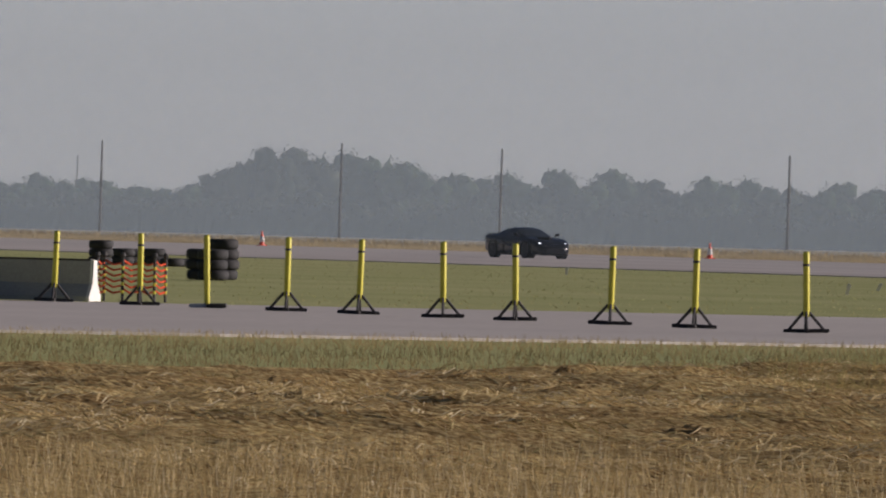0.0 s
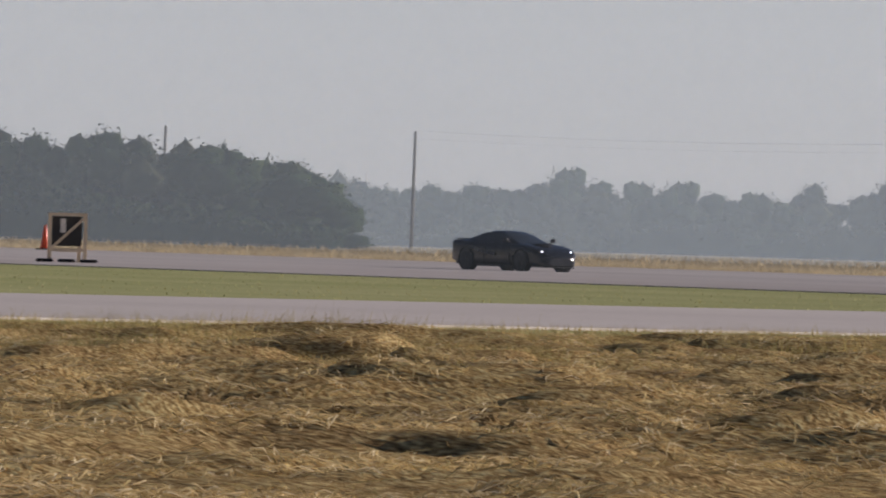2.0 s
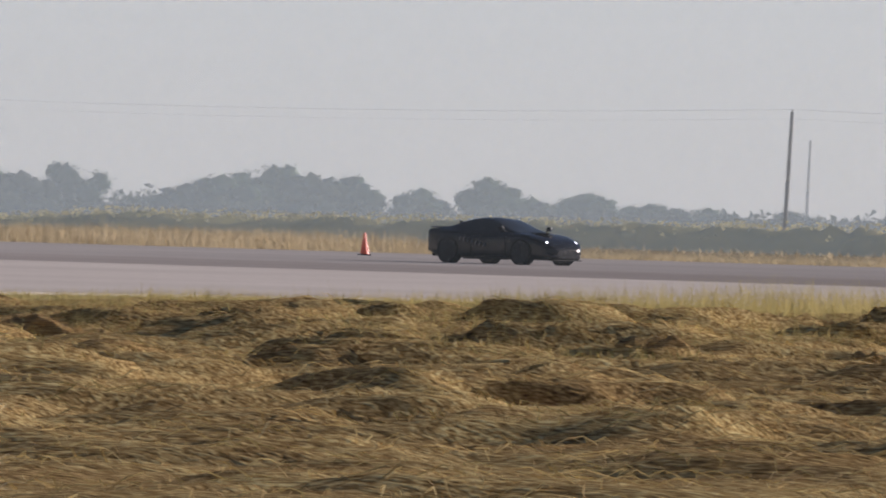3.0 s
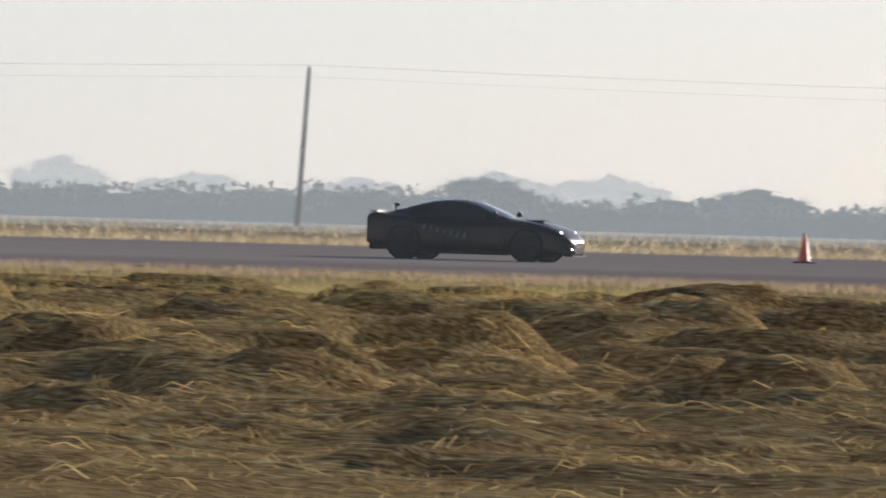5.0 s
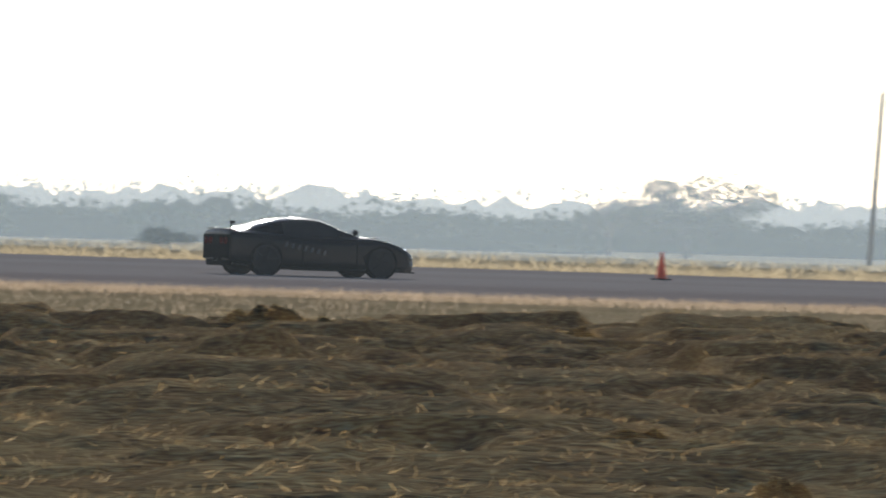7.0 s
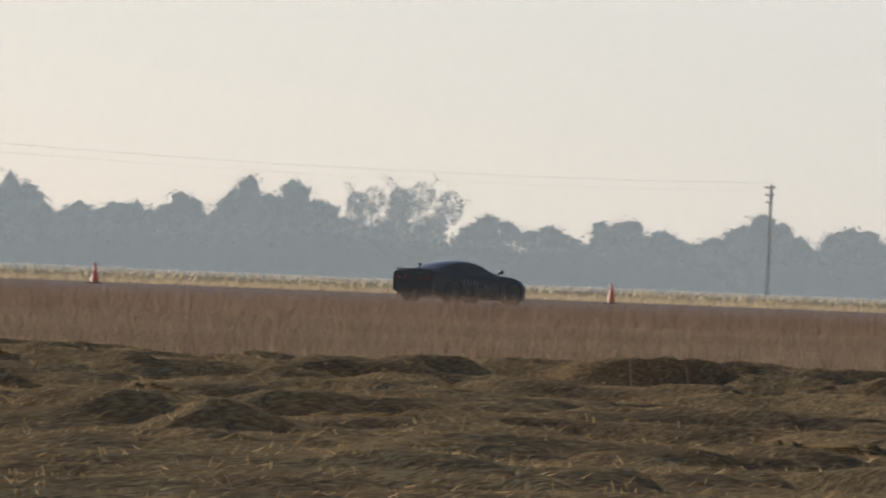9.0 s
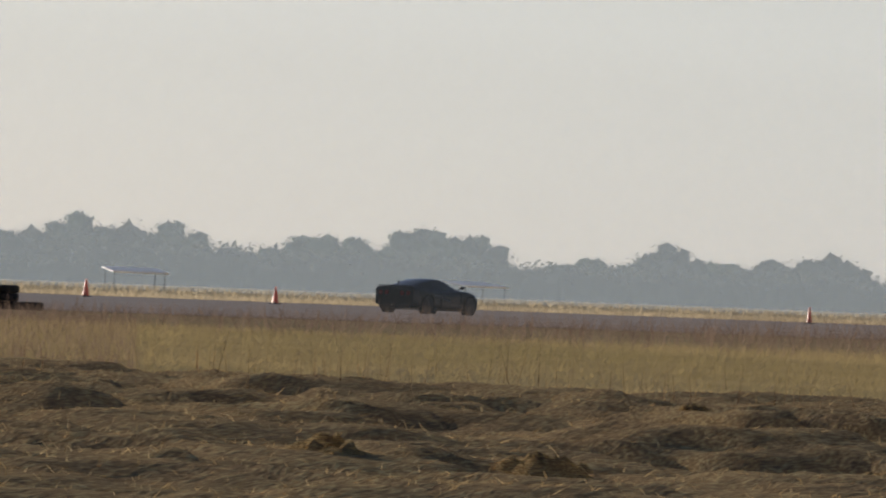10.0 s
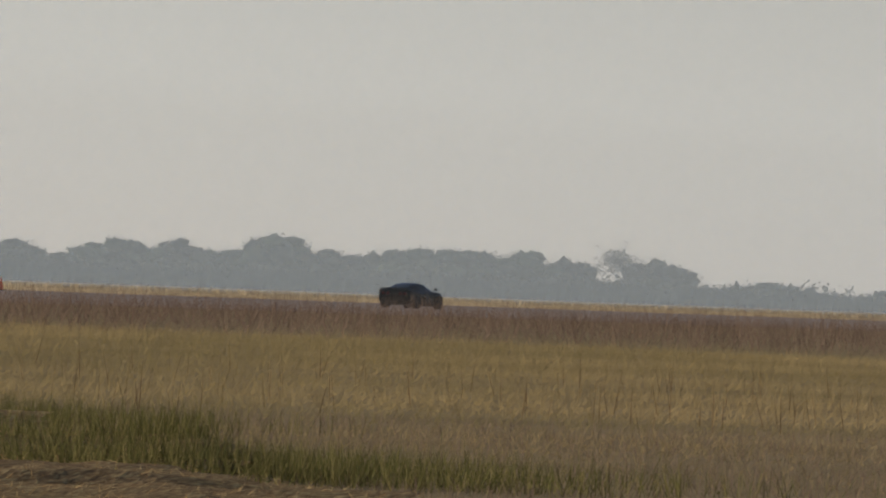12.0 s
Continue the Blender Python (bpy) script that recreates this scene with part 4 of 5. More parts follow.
woods("brush_wood", 27.5, 44, 730, 60, 4.2, 14000, 0.4, M_LEAF_DRY, "hazy brush behind the pale meadow")
woods("brush_wood", 14, 29, 800, 60, 3.4, 12000, 0.4, M_LEAF_DRY, "pale hazy brush before the wooded ridge")
woods("hedge_brush", -46, -26, 415, 30, 1.75, 22000, 0.14, M_GOLD, "low olive brown brush across the far meadow", ragged=0.15)
woods("brush_wood", -1, 23, 690, 50, 2.9, 11000, 0.3, M_LEAF_DRY, "hazy uneven scrub before the wooded ridge", ragged=0.6)
woods("ridge_woods", 7.5, 15, 1900, 120, 6.2, 3000, 0.4, M_LEAF, "pale wooded ridge in bright haze", ragged=0.7)

# ---- utility poles and wires ----


def make_pole(az, el, y, arm, lean):
    x = y * math.tan(radians(az))
    ground = float(lie(x, y))
    h = EYE.z + math.hypot(x, y) * math.tan(radians(el)) - ground
    pole = new("utility_pole")
    bm = bmesh.new()
    rod(bm, (0, 0, -0.3), (0, 0, h * 0.5), 0.19, 0.165, 10)
    rod(bm, (0, 0, h * 0.5), (0, 0, h), 0.165, 0.13, 10)
    part("shaft", bm, M_POLE, pole, smooth=True)
    for k in range(arm):
        bm = bmesh.new()
        box(bm, (0, 0.16, h - 0.25 - 0.7 * k), (1.5 - 0.3 * k, 0.12, 0.14), bevel=0.01)
        a = part("crossarm", bm, M_POLE, pole)
        for q in (-0.6, 0.6):
            bm = bmesh.new()
            spin(bm, [(0.03, 0), (0.06, 0.05), (0.03, 0.09), (0.05, 0.13), (0.01, 0.17)], 8)
            bmesh.ops.translate(bm, verts=bm.verts, vec=(q * (1 - 0.2 * k), 0.16, h - 0.18 - 0.7 * k))
            part("insulator", bm, M_WIRE, a)
    bm = bmesh.new()
    spin(bm, [(0.03, 0), (0.07, 0.06), (0.04, 0.1), (0.06, 0.15), (0.01, 0.2)], 8)
    bmesh.ops.translate(bm, verts=bm.verts, vec=(0, 0, h))
    part("insulator", bm, M_WIRE, pole)
    x -= h * math.sin(radians(lean))
    pole.matrix_basis = pose(x, y, ground, 0, lean, 0)
    tagged(pole, "weathered wooden utility pole, leaning slightly", "utility pole", group="utility poles along the far road")
    return Vector((x + h * math.sin(radians(lean)), y, ground + h + 0.18))


POLES = [(-62.94, .444, 0, 1), (-61.55, .463, 0, 1), (-60.62, .453, 0, 1), (-58.95, .455, 0, 1), (-57.88, .49, 0, 1), (-55.88, .498, 0, 1), (-54.66, .500, 0, 1),
         (-52.25, .554, 0, 1), (-50.80, .560, 0, 1), (-47.74, .569, 1, 2), (-46.11, .624, 0, 3), (-40.44, .666, 0, 3), (-33.69, .691, 1, 3), (-26.0, .72, 0, 3),
         (-16.5, .75, 0, 3), (-4.69, .785, 0, 4), (5.60, .874, 0, 4), (15.42, .893, 0, 4), (24.55, .842, 0, 3), (33.5, .74, 0, 2), (40.0, .64, 0, 1),
         (44.78, .569, 0, 0), (49.40, .526, 3, 0)]
tops = [make_pole(az, el, 600, arm, lean) for az, el, arm, lean in POLES]
for az, el, y in ((-63.08, .359, 800), (-57.51, .338, 900), (-55.13, .317, 1000), (-51.08, .322, 1050), (-40.33, .499, 850), (-34.19, .449, 1000)):
    make_pole(az, el, y, 0, 2)


def wire(points, r):
    cu = bpy.data.curves.new("overhead_wire", "CURVE")
    cu.dimensions, cu.bevel_depth, cu.bevel_resolution = "3D", r, 1
    sp = cu.splines.new("POLY")
    sp.points.add(len(points) - 1)
    for p, q in zip(sp.points, points):
        p.co = (*q, 1)
    cu.materials.append(M_WIRE)
    return tagged(new("overhead_wire", cu), "thin overhead wire sagging between the poles", "wire", group="overhead wires")


for drop, r in ((0.0, 0.009), (0.75, 0.006)):
    for a, b in zip(tops[8:], tops[9:]):
        sag = 0.012 * (b - a).length
        wire([a.lerp(b, k / 12) - Vector((0, 0, drop + 4 * sag * (k / 12) * (1 - k / 12) * 0.5)) for k in range(13)], r)

# ---- the car ----


def loft(bm, sections, close_ends=True):
    rings = [[bm.verts.new(p) for p in s] for s in sections]
    n = len(rings[0])
    for a, b in zip(rings, rings[1:]):
        for i in range(n):
            bm.faces.new((a[i], a[(i + 1) % n], b[(i + 1) % n], b[i]))
    if close_ends:
        bm.faces.new(rings[0])
        bm.faces.new(rings[-1][::-1])


def catmull(rows, steps):
    """Smooth rows of numbers through the given ones."""
    rows = np.array(rows, float)
    out = []
    for k in range(len(rows) - 1):
        p0, p1, p2, p3 = rows[max(k - 1, 0)], rows[k], rows[k + 1], rows[min(k + 2, len(rows) - 1)]
        for t in np.linspace(0, 1, steps, endpoint=False):
            out.append(0.5 * (2 * p1 + (p2 - p0) * t + (2 * p0 - 5 * p1 + 4 * p2 - p3) * t * t + (3 * p1 - p0 - 3 * p2 + p3) * t ** 3))
    out.append(rows[-1])
    return np.array(out)


def make_car():
    car = new("sports_car")
    # x, half width, bottom, shoulder height, deck height
    stations = catmull([(-2.22, 0.80, 0.36, 0.84, 0.90), (-2.17, 0.87, 0.27, 0.90, 0.965), (-1.85, 0.93, 0.21, 0.90, 0.965), (-1.35, 0.955, 0.17, 0.86, 0.95),
                        (-0.70, 0.925, 0.15, 0.80, 0.92), (0.10, 0.905, 0.14, 0.77, 0.90), (0.75, 0.915, 0.14, 0.78, 0.89), (1.25, 0.94, 0.15, 0.80, 0.86),
                        (1.65, 0.90, 0.15, 0.70, 0.775), (1.95, 0.80, 0.15, 0.58, 0.66), (2.14, 0.62, 0.16, 0.46, 0.53), (2.22, 0.42, 0.20, 0.38, 0.43)], 4)

    def section(s):
        x, w, lo, sh, dk = s
        half = [(0.0, lo), (w * 0.80, lo), (w * 0.95, lo + 0.05), (w * 0.985, lo + 0.16), (w * 0.97, (lo + sh) / 2), (w, sh - 0.10), (w * 0.985, sh - 0.02),
                (w * 0.93, sh + (dk - sh) * 0.45), (w * 0.72, dk - 0.012), (w * 0.38, dk)]
        return [(x, y, z) for y, z in half] + [(x, 0, dk + 0.004)] + [(x, -y, z) for y, z in half[:0:-1]]

    bm = bmesh.new()
    loft(bm, [section(s) for s in stations])
    body = part("body", bm, M_PAINT, car, "glossy black bodywork", smooth=True)
    for poly in body.data.polygons[-2:]:
        poly.use_smooth = False
    # glasshouse: x, base half width, base z, top half width, top z
    house = catmull([(0.86, 0.66, 0.885, 0.60, 0.895), (0.45, 0.72, 0.90, 0.60, 1.06), (0.08, 0.75, 0.905, 0.56, 1.21), (-0.30, 0.76, 0.91, 0.54, 1.275),
                     (-0.75, 0.76, 0.925, 0.53, 1.262), (-1.15, 0.74, 0.935, 0.52, 1.19), (-1.55, 0.68, 0.95, 0.50, 1.08), (-1.90, 0.60, 0.955, 0.46, 0.972)], 4)
    rings = []
    for x, wb, zb, wt, zt in house:
        zc = min(0.045, (zt - zb) * 0.3)
        rings.append([(x, wb, zb - 0.03), (x, (wb * 0.45 + wt * 0.55), zb + (zt - zb) * 0.55), (x, wt, zt - zc), (x, wt * 0.75, zt - zc * 0.25), (x, 0, zt),
                      (x, -wt * 0.75, zt - zc * 0.25), (x, -wt, zt - zc), (x, -(wb * 0.45 + wt * 0.55), zb + (zt - zb) * 0.55), (x, -wb, zb - 0.03)])

    def patch(name, mat, label, i0, i1, cols, parent=car, proud=0.0):
        b = bmesh.new()
        grid = [[b.verts.new((p[0], p[1] * (1 + proud), p[2] + proud * 0.5)) for p in r] for r in rings[i0:i1 + 1]]
        for a, c in zip(grid, grid[1:]):
            for k in cols:
                b.faces.new((a[k], a[k + 1], c[k + 1], c[k]))
        bmesh.ops.delete(b, geom=[v for v in b.verts if not v.link_faces], context="VERTS")
        return part(name, b, mat, parent, label, smooth=True)

    n = len(rings) - 1
    patch("windscreen", M_GLASS, "raked tinted windscreen", 0, 9, range(2, 6))
    patch("roof", M_PAINT, "glossy black roof", 9, 15, range(2, 6))
    patch("rear_window", M_GLASS, "sloping tinted hatch glass", 15, 25, range(2, 6))
    patch("tail_deck", M_PAINT, "", 25, n, range(2, 6))
    for cols in (range(0, 2), range(6, 8)):
        patch("windscreen_pillar", M_PAINT, "", 0, 5, cols)
        patch("side_window", M_GLASS, "dark tinted side window", 5, 18, cols)
        patch("quarter_panel", M_PAINT, "", 18, n, cols)
    for s in (-1, 1):
        bm = bmesh.new()
        box(bm, (0.62, s * 0.99, 0.985), (0.12, 0.20, 0.12), bevel=0.035)
        rod(bm, (0.64, s * 0.82, 0.90), (0.63, s * 0.95, 0.96), 0.025, 0.02, 6)
        part("mirror", bm, M_PAINT, car, "black door mirror", smooth=True)
        bm = bmesh.new()
        spin(bm, [(0.005, -0.02), (0.07, -0.01), (0.085, 0.02), (0.07, 0.045), (0.005, 0.055)], 12)
        bmesh.ops.transform(bm, matrix=Matrix.Translation((1.965, s * 0.60, 0.555)) @ Euler((0, radians(62), s * radians(22))).to_matrix().to_4x4() @ Matrix.Diagonal((1.2, 0.6, 1, 1)), verts=bm.verts)
        part("headlight", bm, M_LAMP, car, "bright lit headlight", smooth=True)
        # Bright metal block added for the glint low on the bumper.
        bm = bmesh.new()
        box(bm, (2.13, s * 0.55, 0.30), (0.06, 0.09, 0.04), rot=Euler((0, 0, -s * 0.5)).to_matrix(), bevel=0.02)
        part("bumper_glint", bm, M_CHROME, car, "small bright metal block standing in for a bumper glint")
        for q in (0.34, 0.60):
            bm = bmesh.new()
            spin(bm, [(0.085, 0), (0.085, 0.03), (0.06, 0.045), (0.01, 0.05)], 14)
            bmesh.ops.transform(bm, matrix=Matrix.Translation((-2.222, s * q, 0.73)) @ Euler((0, radians(-90), 0)).to_matrix().to_4x4(), verts=bm.verts)
            part("tail_light", bm, M_LENS_RED, car, "round dark red tail light", smooth=True)
        bm = bmesh.new()
        rod(bm, (-2.26, s * 0.10, 0.30), (-2.10, s * 0.10, 0.30), 0.05, 0.05, 12)
        part("exhaust_tip", bm, M_TRIM, car, "round dark exhaust tip", smooth=True)
        bm = bmesh.new()
        box(bm, (0.05, s * 0.93, 0.155), (1.75, 0.05, 0.06), bevel=0.015)
        part("side_skirt", bm, M_TRIM, car)
        for xd in (-0.55, 0.72):
            bm = bmesh.new()
            box(bm, (xd, s * 0.903, 0.50), (0.010, 0.05, 0.56), bevel=0.002)
            part("door_seam", bm, M_TRIM, car)
        for k in range(7):
            bm = bmesh.new()
            box(bm, (-0.95 + 0.15 * k, s * 0.925, 0.68 - 0.026 * k), (0.05, 0.035, 0.11), rot=Euler((0, radians(24), 0)).to_matrix(), bevel=0.004)
            part("side_graphic", bm, M_DECAL, car, "slanted grey vinyl letter bar")
        bm = bmesh.new()
        box(bm, (0.98, s * 0.925, 0.45), (0.22, 0.03, 0.16), rot=Euler((0, radians(-20), 0)).to_matrix(), bevel=0.02)
        part("fender_vent", bm, M_TRIM, car)
    bm = bmesh.new()
    box(bm, (2.12, 0, 0.145), (0.22, 1.15, 0.03), bevel=0.01)
    part("front_splitter", bm, M_TRIM, car)
    bm = bmesh.new()
    box(bm, (2.185, 0, 0.285), (0.06, 0.72, 0.12), bevel=0.02)
    part("grille", bm, M_MATTE, car)
    bm = bmesh.new()
    box(bm, (-2.17, 0, 0.25), (0.10, 1.35, 0.14), bevel=0.02)
    part("rear_diffuser", bm, M_MATTE, car)
    bm = bmesh.new()
    box(bm, (-2.212, 0, 0.60), (0.045, 1.66, 0.56), bevel=0.02)
    part("rear_panel", bm, M_MATTE, car, "matt black tail panel")
    bm = bmesh.new()
    box(bm, (-2.11, 0, 0.985), (0.16, 1.54, 0.032), bevel=0.010)
    part("spoiler", bm, M_PAINT, car, "low black lip spoiler")
    bm = bmesh.new()
    box(bm, (-2.242, 0, 0.52), (0.012, 0.34, 0.12), bevel=0.003)
    part("rear_plate", bm, M_MATTE, car)
    boom = new("camera_mount")
    boom.parent = car
    tagged(boom, "small camera on a stalk at the tail")
    bm = bmesh.new()
    rod(bm, (-1.86, 0.1, 0.95), (-1.87, 0.1, 1.10), 0.018, 0.014, 8)
    part("stalk", bm, M_TRIM, boom)
    bm = bmesh.new()
    box(bm, (-1.84, 0.1, 1.13), (0.11, 0.06, 0.07), bevel=0.01)
    part("camera_box", bm, M_TRIM, boom)
    bm = bmesh.new()
    spin(bm, [(0.02, 0.0), (0.14, 0.012), (0.24, 0.05), (0.20, 0.07), (0.02, 0.075)], 16)
    bmesh.ops.transform(bm, matrix=Matrix.Translation((1.20, 0, 0.845)) @ Matrix.Diagonal((1.6, 1.6, 0.6, 1)), verts=bm.verts)
    part("bonnet_bulge", bm, M_PAINT, car, smooth=True)
    wheels = []
    for x, r in ((1.29, 0.335), (-1.40, 0.345)):
        for s in (-1, 1):
            wheel = new("wheel")
            wheel.parent = car
            wheel.location = (x, s * 0.80, r)
            arch = bmesh.new()
            spin(arch, [(r + 0.035, -0.11), (r + 0.035, 0.125), (r + 0.01, 0.13), (r - 0.03, 0.10), (0.02, 0.10)], 28, axis="Y")
            bmesh.ops.transform(arch, matrix=Matrix.Translation((x, s * 0.82, r + 0.01)) @ Matrix.Diagonal((1, s, 1, 1)), verts=arch.verts)
            part("wheel_arch", arch, M_MATTE, car)
            bm = bmesh.new()
            spin(bm, [(r - 0.085, -0.14), (r - 0.03, -0.145), (r, -0.11), (r, 0.11), (r - 0.03, 0.145), (r - 0.085, 0.14)], 32, axis="Y")
            part("tyre", bm, M_RUBBER, wheel, "wide black tyre", smooth=True)
            bm = bmesh.new()
            spin(bm, [(0.045, s * 0.125), (0.05, s * 0.10), (r - 0.10, s * 0.09), (r - 0.085, s * 0.148), (r - 0.075, s * 0.148), (r - 0.08, -s * 0.12)], 28, axis="Y")
            for k in range(5):
                a = 2 * math.pi * k / 5
                rod(bm, (0.04 * math.cos(a), s * 0.12, 0.04 * math.sin(a)), ((r - 0.09) * math.cos(a), s * 0.135, (r - 0.09) * math.sin(a)), 0.035, 0.022, 6)
            part("rim", bm, M_RIM, wheel, "dark five-spoke alloy rim")
            wheels.append((wheel, r))
    tagged(car, "black two-door sports coupe speeding along the runway, headlights lit", "car")
    return car, wheels


CAR, WHEELS = make_car()
LANE = 201.5


def car_x(t):
    """How far along the runway the car is: passing at 67 m/s and still gaining speed."""
    s = t - 5.8468
    return 66.82 * s + 1.031 * s * s

# ---- things on the airfield ----


def at(az, y):
    return y * math.tan(radians(az)), y


def make_post():
    post = new("lane_post")
    bm = bmesh.new()
    spin(bm, [(0.038, 0.20), (0.042, 0.22), (0.042, 0.98), (0.038, 1.02), (0.01, 1.025)], 12)
    part("tube", bm, M_YELLOW, post, "yellow painted tube", smooth=True)
    bm = bmesh.new()
    spin(bm, [(0.0435, 0.84), (0.0435, 0.87)], 12)
    part("band", bm, M_STEEL, post)
    bm = bmesh.new()
    box(bm, (0, 0, 0.025), (0.58, 0.07, 0.05), bevel=0.008)
    part("foot_beam", bm, M_STEEL, post)
    bm = bmesh.new()
    box(bm, (0, 0, 0.022), (0.07, 0.52, 0.044), bevel=0.008)
    part("cross_beam", bm, M_STEEL, post)
    for a, b in (((-0.22, 0), (-0.035, 0)), ((0.22, 0), (0.035, 0)), ((0, -0.2), (0, -0.035)), ((0, 0.2), (0, 0.035))):
        bm = bmesh.new()
        rod(bm, (*a, 0.04), (*b, 0.26), 0.02, 0.02, 6)
        part("brace", bm, M_STEEL, post)
    return tagged(post, "yellow lane post on a dark braced steel foot", "post", group="lane posts across the taxiway")


def make_flat_post():
    post = new("lane_post")
    bm = bmesh.new()
    spin(bm, [(0.040, 0.05), (0.042, 0.08), (0.042, 0.98), (0.038, 1.02), (0.01, 1.025)], 12)
    part("tube", bm, M_YELLOW, post, "yellow painted tube", smooth=True)
    bm = bmesh.new()
    box(bm, (0.14, 0, 0.03), (0.28, 0.30, 0.06), bevel=0.01)
    part("foot_plate", bm, M_STEEL, post)
    bm = bmesh.new()
    box(bm, (-0.13, 0, 0.03), (0.24, 0.12, 0.06), bevel=0.01)
    part("foot_block", bm, M_WHITE, post, "white painted block")
    return tagged(post, "yellow lane post on a flat plate and a white block", "post", group="lane posts across the taxiway")


braced, flat = make_post(), make_flat_post()
for k, az in enumerate((-63.2, -62.7, -62.31, -61.85, -61.43, -60.94, -60.52, -59.97, -59.48, -58.83, -58.22, -57.72, -57.04)):
    x, y = at(az, 64.5)
    m = pose(x, y, 0.018, 1.2 * math.sin(k), 1.5 * math.cos(k * 1.7), 58 + 10 * math.sin(k * 3.1))
    src = flat if k in (2, 10, 12) else braced
    if (src is braced and k == 0) or (src is flat and k == 2):
        src.matrix_basis = m
    else:
        copy_thing(src, m)


def make_cone(h, collar):
    cone = new("traffic_cone")
    bm = bmesh.new()
    spin(bm, [(0.15 * h / 0.7, 0.03), (0.135 * h / 0.7, 0.06), (0.035, h - 0.02), (0.028, h), (0.006, h)], 16)
    part("cone_body", bm, M_ORANGE, cone, smooth=True)
    bm = bmesh.new()
    box(bm, (0, 0, 0.02), (0.38 * h / 0.7, 0.38 * h / 0.7, 0.04), bevel=0.01)
    part("base", bm, M_RUBBER if not collar else M_ORANGE, cone)
    if collar:
        bm = bmesh.new()
        r = lambda z: 0.135 * h / 0.7 + (0.035 - 0.135 * h / 0.7) * (z - 0.06) / (h - 0.08) + 0.004
        spin(bm, [(r(0.24 * h), 0.24 * h), (r(0.62 * h), 0.62 * h)], 16)
        part("collar", bm, M_WHITE, cone, "wide white reflective collar", smooth=True)
    return cone


white_cone = tagged(make_cone(0.76, True), "orange cone with a wide white collar", "traffic cone", group="cones along the runway")
plain_cone = tagged(make_cone(0.71, False), "plain faded orange traffic cone", "traffic cone", group="cones along the runway")
for k, (az, y) in enumerate(((-62.0, 238), (-59.4, 240), (-57.4, 240), (-55.4, 238))):
    m = pose(*at(az, y), 0.012)
    if k == 0:
        white_cone.matrix_basis = m
    else:
        copy_thing(white_cone, m)
for k, (az, y) in enumerate(((-52.9, 238), (-50.0, 226), (-46.9, 224), (-42.9, 224), (-38.8, 222), (-34.6, 224), (-28.5, 226), (-21.5, 226), (-13.6, 226), (-4.85, 226), (4.3, 227),
                            (14.3, 227), (23.3, 229), (31.4, 230), (38.3, 230), (43.1, 232), (45.5, 232), (48.5, 232), (52.5, 228), (53.7, 232), (54.8, 230), (57.9, 234), (59.55, 236), (62.1, 234), (63.5, 236))):
    m = pose(*at(az, y), 0.012, 0, 0, 17 * k)
    if k == 0:
        plain_cone.matrix_basis = m
    else:
        copy_thing(plain_cone, m)


def make_tyre_stack(count, seed, label):
    rng = np.random.default_rng(seed)
    stack = new("tyre_stack")
    bm0 = bmesh.new()
    spin(bm0, [(0.19, 0.02), (0.24, 0.0), (0.30, 0.015), (0.325, 0.06), (0.325, 0.16), (0.30, 0.205), (0.24, 0.22), (0.19, 0.20), (0.17, 0.11), (0.19, 0.02)], 20)
    me = None
    for k in range(count):
        if me is None:
            ob = part("tyre", bm0, M_RUBBER, stack, smooth=True)
            me = ob.data
        else:
            ob = new("tyre", me)
            ob.parent = stack
        ob.matrix_basis = pose(rng.uniform(-.03, .03), rng.uniform(-.03, .03), 0.215 * k, 0, 0, rng.uniform(0, 360))
    return tagged(stack, label, "tyre stack", group="stacks of old tyres by the runway")


STACKS = [make_tyre_stack(n, n, f"stack of {w} worn black tyres") for n, w in ((1, "single"), (2, "two"), (3, "three"), (4, "four"), (5, "five"))]
tagged(STACKS[0], "single worn black tyre lying flat")
used = set()


def stack_at(n, x, y, z=0.0):
    s = STACKS[n - 1]
    m = pose(x, y, float(lie(x, y)) + z, 0, 0, 40 * x)
    if n in used:
        return copy_thing(s, m)
    used.add(n)
    s.matrix_basis = m
    return s


def polar(az, d):
    return d * math.sin(radians(az)), d * math.cos(radians(az))


# western stacks behind the posts
for n, az, d in ((3, -62.35, 207), (4, -62.22, 208), (3, -62.28, 205.5), (3, -62.93, 262), (2, -62.81, 266), (2, -62.76, 266.6), (2, -62.62, 272), (1, -62.52, 262), (1, -62.48, 262.5)):
    stack_at(n, *polar(az, d))
# row leading up to the grass island
for n, az, d in ((3, -57.93, 292), (3, -57.85, 292.5), (2, -57.80, 302), (3, -57.70, 304), (3, -57.57, 314), (3, -57.53, 314.7), (2, -57.47, 324), (2, -57.32, 330), (2, -57.27, 331), (2, -57.20, 334),
                 (2, -56.68, 356), (2, -56.60, 357), (3, -56.46, 357), (3, -56.40, 358), (3, -56.29, 360), (2, -56.1, 362), (3, -54.99, 326), (3, -54.93, 327), (2, -54.90, 326)):
    stack_at(n, *polar(az, d))
# heap beside the runway
for k, (n, az) in enumerate(((3, -46.72), (4, -46.64), (4, -46.55), (3, -46.47), (4, -46.39), (5, -46.33), (4, -46.27), (3, -46.19), (3, -46.14), (1, -45.98), (1, -45.88), (1, -45.80))):
    stack_at(n, *polar(az, 318 + 0.5 * math.sin(k * 2)))
# stacks with marker stakes
for n, az, d in ((2, -38.03, 246), (2, -38.00, 246.8), (3, -37.86, 245.5), (3, -37.82, 246.2), (3, -37.63, 244.5), (3, -37.59, 245.2), (4, -37.61, 246.2), (3, -37.44, 245), (2, -37.41, 245.8)):
    stack_at(n, *polar(az, d))
